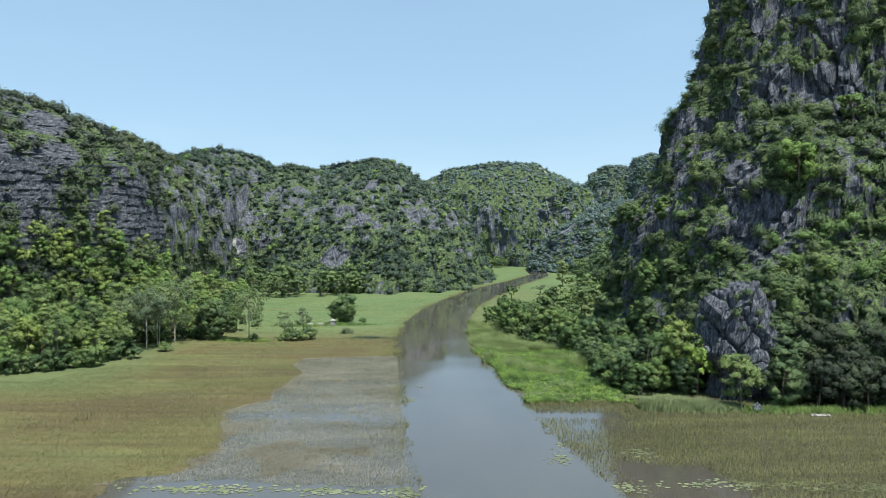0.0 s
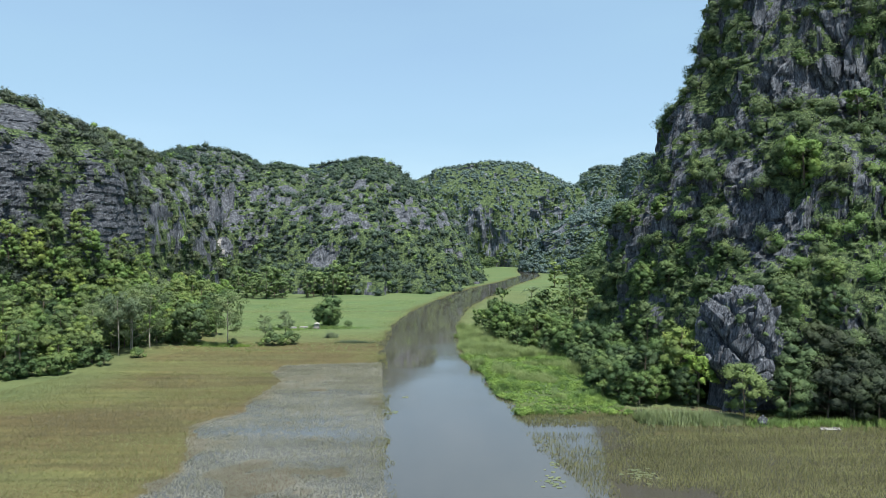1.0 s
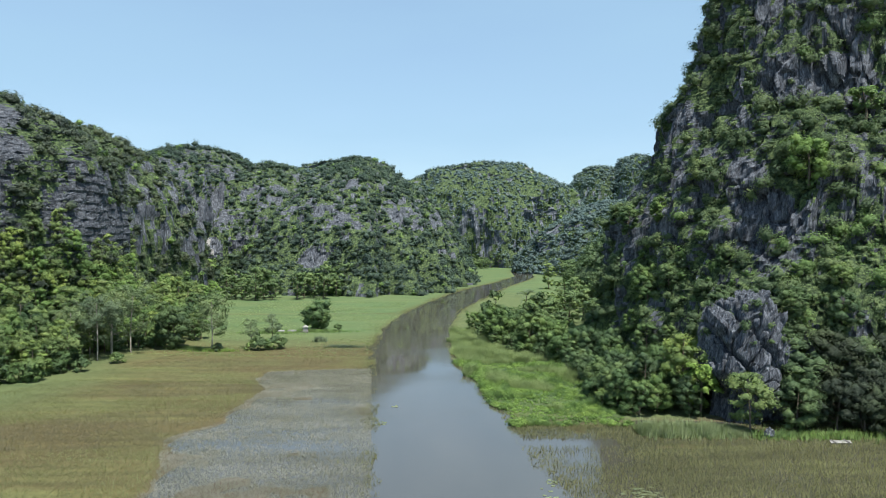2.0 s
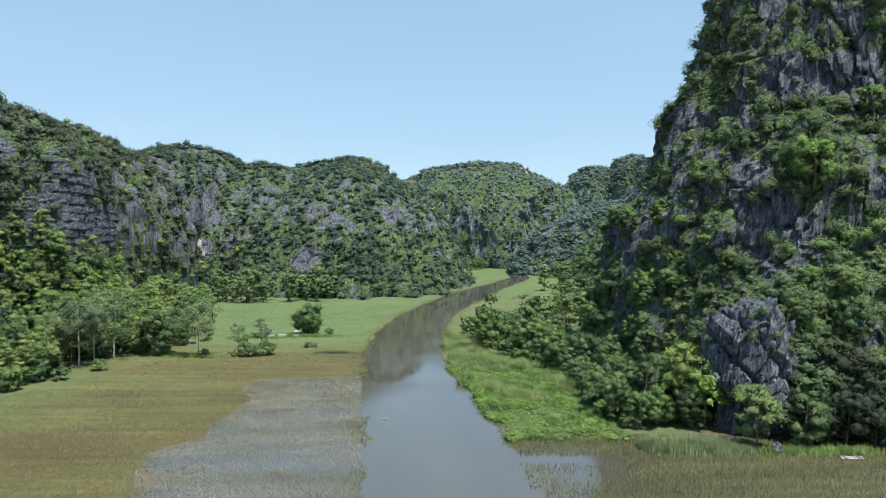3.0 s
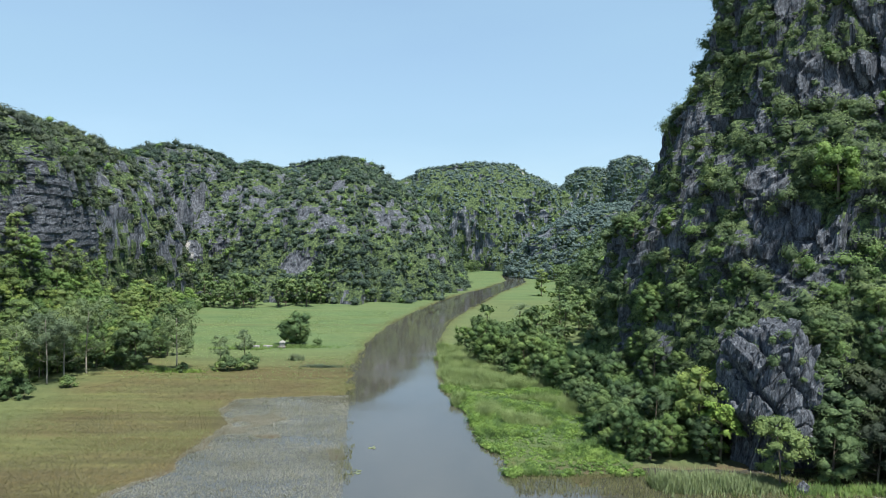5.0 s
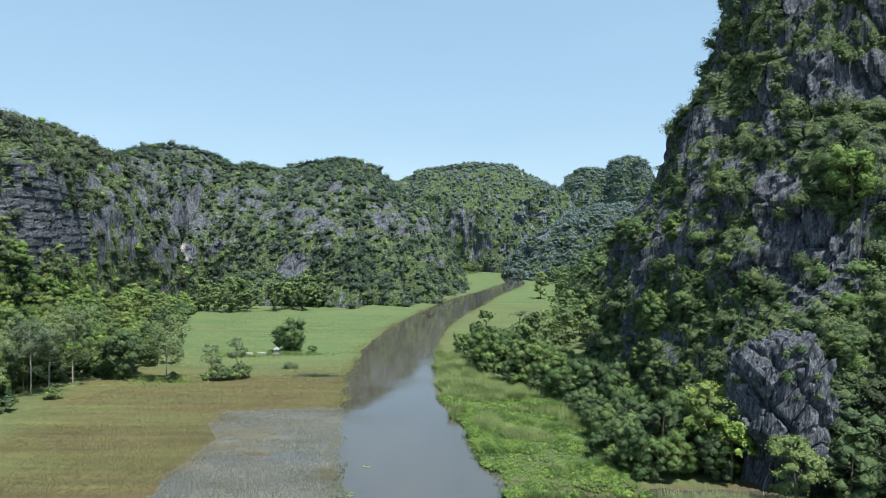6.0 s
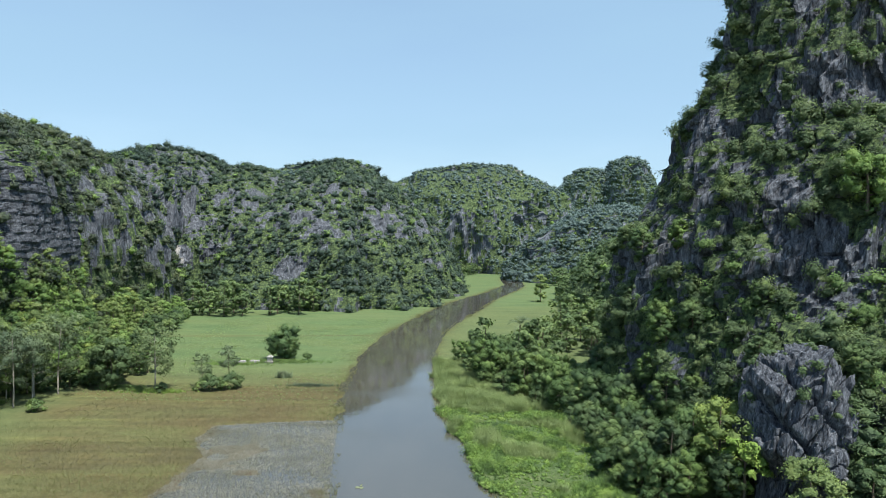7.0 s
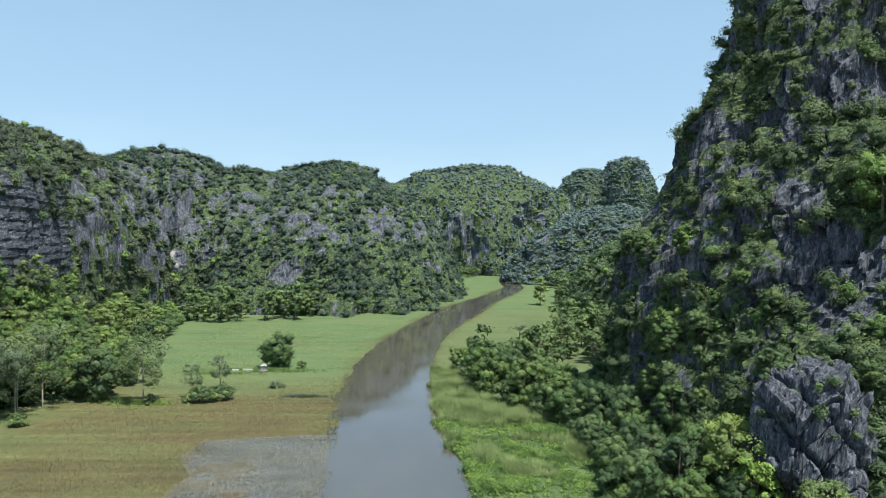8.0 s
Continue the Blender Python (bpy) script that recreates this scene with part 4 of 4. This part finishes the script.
bush = tree("bush", "low leafy bush on the field's edge", "bush", "bushes on the field's edge", LEAF_MID, BARK, (-26.6, 118.2, 0), seed=41, high=2.3, wide=1.5, base=0.0, lumps=22, per=50, spray=0.12, limbs=6, trunk=0.05, lump=0.45)
for px, py, ps in ((-25.2, 118.6, 0.8), (-24.0, 119.8, 1.0), (-28.2, 118.0, 0.7), (-17.5, 142.5, 0.6), (-33.2, 117.0, 0.6), (-46, 100, 0.8), (-44, 106.5, 0.7)):
    planted(bush, px, py, 0, ps, px)
planted(left_models[3], 44.5, 258, -0.6, 1.05, 1.3)
tree("bush", "rounded yellow-green bush standing before bare rock", "bush", "bushes below the bare crag", LEAF_OLIVE, BARK, (31.4, 72.2, 0), seed=47, high=6.0, wide=2.2, base=0.06, lumps=28, per=120, spray=0.105, limbs=9, trunk=0.08, lump=0.36)
tree("broadleaf_tree", "tall yellow-green leafy tree beside the bare crag", "tree", WOOD_RIGHT, LEAF_OLIVE, BARK, (27.9, 80.2, 0), seed=17, lump=0.35, high=9.4, wide=2.9, base=0.1, lumps=34, per=125, spray=0.12, limbs=9)
for px, py, ps in ((36.2, 72.8, 0.75), (37.2, 74.0, 0.95), (38.4, 76.6, 1.35)):
    planted(right_models[1], px, py, 0, ps, px)
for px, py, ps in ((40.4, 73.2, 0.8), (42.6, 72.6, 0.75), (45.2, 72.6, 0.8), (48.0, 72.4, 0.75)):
    planted(shaded_tree, px, py, -1.5, ps, px)

# ---- low plants of the fields and banks ----


def blades(x, y, z, high, wide, per, lean, rng):
    """Tufts of upright pointed blades: (verts, faces)."""
    n = len(x) * per
    i = np.repeat(np.arange(len(x)), per)
    a = rng.uniform(0, 2 * np.pi, n)
    root = np.stack([x[i], y[i], z[i]], 1) + np.stack([np.cos(a), np.sin(a), 0 * a], 1) * (wide * 1.2)[i, None] * rng.random((n, 1))
    h = high[i] * rng.uniform(0.6, 1.15, n)
    side = np.stack([-np.sin(a), np.cos(a), 0 * a], 1) * (wide[i] * 0.5)[:, None]
    tip = root + np.stack([np.cos(a) * lean * h, np.sin(a) * lean * h, h], 1)
    v = np.stack([root - side, root + side, tip], 1)
    return v.reshape(-1, 3), np.arange(3 * n).reshape(n, 3)


def sown(name, label, category, mat, x, y, high, wide, per, lean, seed, under=-0.05):
    rng = np.random.default_rng(seed)
    z = np.maximum(ground_height(x, y)[0] - 0.02, under)
    v, f = blades(x, y, z, high, wide, per, lean, rng)
    n = np.cross(v[1::3] - v[::3], v[2::3] - v[::3])
    back = (n @ np.array([0, -0.7, 0.7])) < 0
    f[back] = f[back][:, ::-1]
    up = unit(np.array([0, -0.15, 1.0]) + 0.3 * rng.normal(size=(len(f), 3)))
    return tagged(new(name, leafy(name, (v, f, np.repeat(up, 3, axis=0)), mat)), label, category, kind="stuff")


def in_river(x, y, margin=0.0):
    return (x > along(LEFT_BANK, y) - margin) & (x < along(RIGHT_BANK, y) + margin)


def rows_of(rng, x0, x1, y0, y1, step, along_step, jitter=0.1):
    """Planted hills of rice in rows across the valley."""
    yy = np.arange(y0, y1, step)
    xx = np.arange(x0, x1, along_step)
    gx, gy = np.meshgrid(xx, yy)
    x = gx.ravel() + rng.normal(size=gx.size) * along_step * 0.35
    y = gy.ravel() + rng.normal(size=gx.size) * jitter
    return x, y


def build_fields():
    rng = np.random.default_rng(77)
    x, y = rows_of(rng, -62, -2, 44, 122, 0.22, 0.17, 0.05)
    p = np.stack([x, y, 0 * x], 1)
    wet = smooth(-1, 1, x - along(WET_EDGE, y) + 2.0 * fbm(p, 5, 3, 21)) * (y < 105)
    keep = ~in_river(x, y, 0.4) & (rng.random(len(x)) < np.where(y > 95, 0.4, 1.0))
    woods = (x < -44 - 0.4 * (100 - y)) & (y > 84)
    open_water = (y < 50.5 + 1.5 * fbm(p, 5, 2, 61)) & (x > -23)
    thin = rng.random(len(x)) < 0.75 + 0.5 * fbm(p, 7, 2, 91)
    keep &= ~woods & ~open_water
    dry = keep & (wet < 0.5) & thin
    green = dry & (fbm(p * (0.35, 1, 1), 9, 3, 93) > 0.12)
    straw = dry & ~green
    h = rng.uniform(0.10, 0.22, len(x))
    w = np.full(len(x), 0.06)
    sown("stubble", "straw-brown harvested rice stubble in rows", "stubble", STRAW, x[straw], y[straw], h[straw], w[straw], 2, 1.3, 1)
    sown("rice_regrowth", "olive-green rice regrowth among stubble", "rice", RICE, x[green], y[green], h[green], w[green], 2, 1.3, 2)
    x, y = rows_of(rng, -28, -2, 48, 105, 0.15, 0.10, 0.04)
    p = np.stack([x, y, 0 * x], 1)
    wet = smooth(-1, 1, x - along(WET_EDGE, y) + 2.0 * fbm(p, 5, 3, 21))
    soak = (wet >= 0.5) & ~in_river(x, y, 0.3) & (y > 50.5 + 1.5 * fbm(p, 5, 2, 61)) & (rng.random(len(x)) < 0.9 + 0.6 * fbm(p * (0.4, 1, 1), 4, 3, 95))
    n = soak.sum()
    sown("flooded_stubble", "thin pale rice stubble standing in shallow water", "stubble", PALE_STUBBLE, x[soak], y[soak], rng.uniform(0.09, 0.2, n), np.full(n, 0.06), 3, 1.6, 3)
    x, y = rows_of(rng, 8, 64, 42, 77, 0.16, 0.13, 0.05)
    p = np.stack([x, y, 0 * x], 1)
    gap = np.exp(-((y - 69.3) / 0.9) ** 2) * (x < 18) + 0.4 * smooth(20, 17, x + fbm(p, 4, 2, 63)) * (y < 69)
    dens = 1.0 + 0.5 * fbm(p * (0.4, 1, 1), 5, 3, 97) - 1.2 * gap - (1.3 * smooth(56, 53, y + 1.0 * fbm(p, 6, 2, 62)) * (x > 14) + 0.7 * smooth(56, 50, y)) * smooth(23, 19, x)
    keep = ~in_river(x, y, 0.3) & (rng.random(len(x)) < dens) & (y < 74.5 + 0.02 * x)
    h = rng.uniform(0.2, 0.36, len(x))
    sown("flooded_rice", "olive rice regrowth standing in brown water", "rice", PADDY, x[keep], y[keep], h[keep], np.full(keep.sum(), 0.06), 2, 0.9, 4)
    # short grass over the green field
    x, y = rng.uniform(-46, -6, 16000), rng.uniform(112, 205, 16000)
    keep = ~in_river(x, y, 0.6) & (rng.random(16000) < 0.5 + 0.8 * fbm(np.stack([x, y, 0 * x], 1), 9, 3, 96))
    sown("field_grass", "short green grass covering the far field", "grass", REED, x[keep], y[keep], rng.uniform(0.06, 0.22, keep.sum()), np.full(keep.sum(), 0.12), 3, 1.2, 10)
    # ragged grass on both banks
    t = rng.uniform(40, 330, 14000)
    side = rng.random(14000) < 0.55
    q = np.stack([0 * t, t, 0 * t], 1)
    x = np.where(side, along(LEFT_BANK, t) - np.abs(rng.normal(size=14000)) * 1.1 + 0.3, along(RIGHT_BANK, t) + np.abs(rng.normal(size=14000)) * 1.1 - 0.3) + 0.3 * fbm(q, 3, 2, 99)
    sown("bank_grass", "olive ragged grass along the water's edge", "grass", RICE, x, t, rng.uniform(0.1, 0.35, 14000) * (0.6 + 0.5 * np.clip(fbm(q, 5, 2, 98), -0.6, 1)), np.full(14000, 0.06), 4, 0.9, 5)
    # tall sedge and lush weeds on the right bank
    x, y = rng.uniform(3, 21, 40000), rng.uniform(74.4, 141, 40000)
    p = np.stack([x, y, 0 * x], 1)
    edge = np.interp(y, (74.4, 82, 92, 106, 115, 123, 141), (21, 20, 21, 20, 15, 11, 8)) + 0.8
    ok = (x > along(RIGHT_BANK, y) + 0.3 + 0.7 * fbm(p, 3, 2, 101)) & (x < edge)
    tall = ok & (y + 16 * fbm(p, 5, 3, 103) > 100)
    swell = np.clip(0.55 + 0.9 * fbm(p, 2.4, 2, 104), 0.15, 1.5)
    lush = ok & ~tall
    sown("sedge", "tall yellow-green sedge on the river bank", "grass", SEDGE, x[tall], y[tall], rng.uniform(0.6, 1.4, tall.sum()) * (0.5 + 0.6 * swell[tall]), np.full(tall.sum(), 0.065), 6, 0.6, 6)
    sown("bank_weed", "lush bright green weeds on the river bank", "grass", WEED, x[lush], y[lush], rng.uniform(0.3, 0.9, lush.sum()) * swell[lush], np.full(lush.sum(), 0.07), 5, 0.9, 7)
    low = np.flatnonzero(lush)[::12]
    c = np.stack([x[low], y[low], np.full(len(low), 0.15)], 1)
    geo = clumps(c, (0.2 + 0.75 * swell[low]) * rng.uniform(0.6, 1.2, len(low)), np.tile((0.0, 0.0, 1.0), (len(low), 1)), 44, 0.10, rng, 0.6)
    tagged(new("creeper", leafy("creeper", geo, WEED)), "low mounds of bright green creeping weed", "weed", kind="stuff")
    # reed bed below the crag, and the fringe under the tower
    n = 2600
    x, y = rng.uniform(20.8, 31.5, n), rng.normal(72.2, 0.8, n)
    sown("reed_bed", "dense green reeds standing in shallow water", "reeds", REED, x, y, rng.uniform(0.6, 1.4, n) * np.interp(x, (20.8, 22, 28, 31.5), (0.7, 1, 0.85, 0.4)), np.full(n, 0.08), 5, 0.4, 8)
    n = 1500
    x, y = rng.uniform(31, 66, n), rng.normal(71.0, 0.6, n)
    sown("fringe_grass", "short bright grass along the water below the cliff", "grass", WEED, x, y, rng.uniform(0.3, 0.8, n), np.full(n, 0.1), 5, 0.5, 9)
    # grass clumps in the fields
    for k, (cx, cy, rx, ry, h, mat) in enumerate(((-18.5, 127, 1.1, 0.6, 1.2, REED), (-13.5, 121.5, 3.2, 0.6, 0.5, REED), (-34, 117.2, 3.5, 1.0, 0.5, WEED), (-23, 140, 7.5, 1.3, 0.55, WEED), (-39, 119, 3, 1.4, 0.45, WEED), (-30, 137.5, 5, 1.0, 0.45, WEED))):
        n = int(130 * rx * ry) + 60
        a, r = rng.uniform(0, 6.28, n), np.abs(rng.normal(size=n)) * 0.6
        sown("grass_clump", "thick clump of uncut green grass", "grass", mat, cx + rx * r * np.cos(a), cy + ry * r * np.sin(a), rng.uniform(0.5, 1.1, n) * h, np.full(n, 0.1), 5, 0.4, 20 + k)
    # floating leaves
    pads = []
    for cx, cy, sx, sy, n in ((-17, 48.6, 5, 0.8, 160), (-8, 48.4, 4, 0.7, 130), (-2.5, 48.2, 1.4, 1.2, 60), (9.5, 55.5, 1.0, 1.4, 36), (16.5, 57, 1.2, 1.5, 50), (13.5, 49.2, 1.2, 1.0, 40), (22, 50, 5, 0.8, 140), (31, 49.5, 5, 0.7, 120), (10.3, 59.2, 0.5, 0.4, 10), (-2.7, 82, 0.6, 0.4, 8), (-3.6, 75, 0.5, 0.8, 10)):
        px, py = cx + sx * rng.normal(size=n) * 0.55, cy + sy * rng.normal(size=n) * 0.55
        rad = rng.uniform(0.07, 0.24, n)
        a = np.linspace(0, 2 * np.pi, 7)[:-1]
        ring = np.stack([px[:, None] + rad[:, None] * np.cos(a), py[:, None] + rad[:, None] * np.sin(a) * 0.8, 0.012 + 0.02 * rng.random((n, 6))], -1)
        pads.append((ring.reshape(-1, 3), np.arange(6 * n).reshape(n, 6)))
    v, f = joined(pads)
    tagged(new("water_lily", mesh_of("water_lily", v, f, LILY)), "pale green floating lily leaves in drifts", "water lily", kind="stuff")


build_fields()

# ---- small built things ----


def box(lx, ly, lz, at=(0, 0, 0), bevel=0.03, taper=1.0):
    bm = bmesh.new()
    bmesh.ops.create_cube(bm, size=1)
    for v in bm.verts:
        k = taper if v.co.z > 0 else 1.0
        v.co = Vector((v.co.x * lx * k + at[0], v.co.y * ly * k + at[1], (v.co.z + 0.5) * lz + at[2]))
    bmesh.ops.bevel(bm, geom=bm.edges[:], offset=bevel, segments=1, affect="EDGES")
    return bm


def bm_part(name, bm, mat, parent, label=""):
    me = bpy.data.meshes.new(name)
    bm.to_mesh(me)
    bm.free()
    me.materials.append(mat)
    return part(name, me, parent, label)


tomb = thing("field_shrine", "small whitewashed stone shrine under a bushy tree", "shrine", at=(-23.3, 139.3, 0.1))
bm_part("plinth", box(1.5, 1.2, 0.3), GREY_WOOD, tomb, "weathered grey stone plinth")
bm_part("body", box(0.9, 0.7, 0.7, (0, 0, 0.3)), WHITEWASH, tomb)
bm_part("roof", box(1.2, 1.0, 0.35, (0, 0, 1.0), 0.03, 0.25), WHITEWASH, tomb)
for wx, wy, ll in ((-2.6, 0.2, 1.8), (-4.6, -0.3, 1.4)):
    slab = thing("stone_slab", "low pale stone slab lying in the grass", "stone", "slabs beside the shrine", (-23.3 + wx, 139.2 + wy, 0.1))
    bm_part("block", box(ll, 0.7, 0.45, bevel=0.08, taper=0.85), WHITEWASH, slab)
plank = thing("plank_raft", "pale weathered plank raft lying at the water's edge", "raft", at=(38.2, 69.0, 0.02))
for k in range(3):
    bm_part("plank", box(1.9, 0.2, 0.08, (0.1 * k, 0.25 * k, 0.02), 0.02), WHITEWASH, plank)
for k in range(2):
    bm_part("crossbar", box(0.12, 0.8, 0.07, (-0.55 + 1.2 * k, 0.25, 0.11), 0.02), GREY_WOOD, plank)

boulder = thing("boulder", "pale broken boulder lying below the undercut crag", "rock", at=(32.7, 71.0, -0.1))
bm = bmesh.new()
bmesh.ops.create_icosphere(bm, subdivisions=3, radius=1.0)
co = np.array([v.co for v in bm.verts])
edge_gap, lump_no = cells(co, 0.9, 111)
co = co * (0.55, 0.5, 0.6) * (1 + 0.22 * lump_no + 0.15 * fbm(co, 0.5, 2, 112) - 0.1 * np.exp(-((edge_gap / 0.08) ** 2)))[:, None] + np.array([0, 0, 0.4])
for v, k in zip(bm.verts, co):
    v.co = k
bm_part("block", bm, ROCK_BARE, boulder)

# ---- single trees on the cliffs, the palm ----
rooted = "single trees rooted on the cliffs"
tree("cliff_tree", "bright yellow-green tree rooted on the cliff", "tree", rooted, LEAF_FRESH, BARK, (45.4, 87.5, 25.0), seed=51, high=5.6, wide=2.9, base=0.0, lumps=36, per=120, spray=0.13, limbs=9)
tree("cliff_tree", "yellow-green crown high on the cliff beside bare rock", "tree", rooted, LEAF_FRESH, BARK, (54.0, 90.5, 33.5), seed=52, high=3.6, wide=2.3, base=0.1, lumps=22, per=56, spray=0.19, limbs=8)
tree("cliff_tree", "bright yellow-green tree near the top of the rocky hill", "tree", rooted, LEAF_FRESH, BARK, (-74.5, 161, 34.0), seed=53, high=5.0, wide=2.8, base=0.05, lumps=26, per=44, spray=0.34, limbs=8)
tree("cliff_tree", "thin dark tree leaning out from the cliff's edge", "tree", rooted, LEAF_DEEP, BARK, (37.2, 109, 33.4), seed=54, high=4.2, wide=1.9, base=0.25, lumps=12, per=34, spray=0.24, limbs=9, lump=0.3, lean=0.8)


def palm(at, high):
    ob = thing("palm_tree", "small palm tree rising from the riverside wood", "palm", at=at)
    t = np.linspace(0, 1, 7)
    part("trunk", mesh_of("trunk", *tube(np.stack([0.3 * t**2, 0 * t, high * t - 0.2], 1), 0.16 - 0.05 * t, 8), BARK, True), ob)
    rng = np.random.default_rng(61)
    for k in range(13):
        a, rise = 2 * np.pi * k / 13 + rng.uniform(-0.2, 0.2), rng.uniform(0.2, 1.3)
        u = np.linspace(0, 1, 9)
        out = 2.5 * u * math.cos(rise * 0.7)
        rib = np.stack([0.3 + out * math.cos(a), out * math.sin(a), high + rise * 2.2 * u - 1.7 * u**2], 1)
        cross = np.array([-math.sin(a), math.cos(a), 0])
        pieces = [tube(rib, 0.03 - 0.02 * u, 4)]
        for side in (-1, 1):
            tip = rib + cross * side * (0.55 * np.sin(np.pi * (0.15 + 0.8 * u)))[:, None] - np.array([0, 0, 0.12])
            quad = np.stack([rib[:-1] - 0.04 * cross * side, rib[:-1] + (rib[1:] - rib[:-1]) * 0.5, tip[1:], tip[:-1] * 0.3 + tip[1:] * 0.7], 1).reshape(-1, 3)
            pieces.append((quad, np.arange(len(quad)).reshape(-1, 4)))
        part("frond", mesh_of("frond", *joined(pieces), LEAF_GREY), ob)


palm((18.4, 133, 0), 8.0)
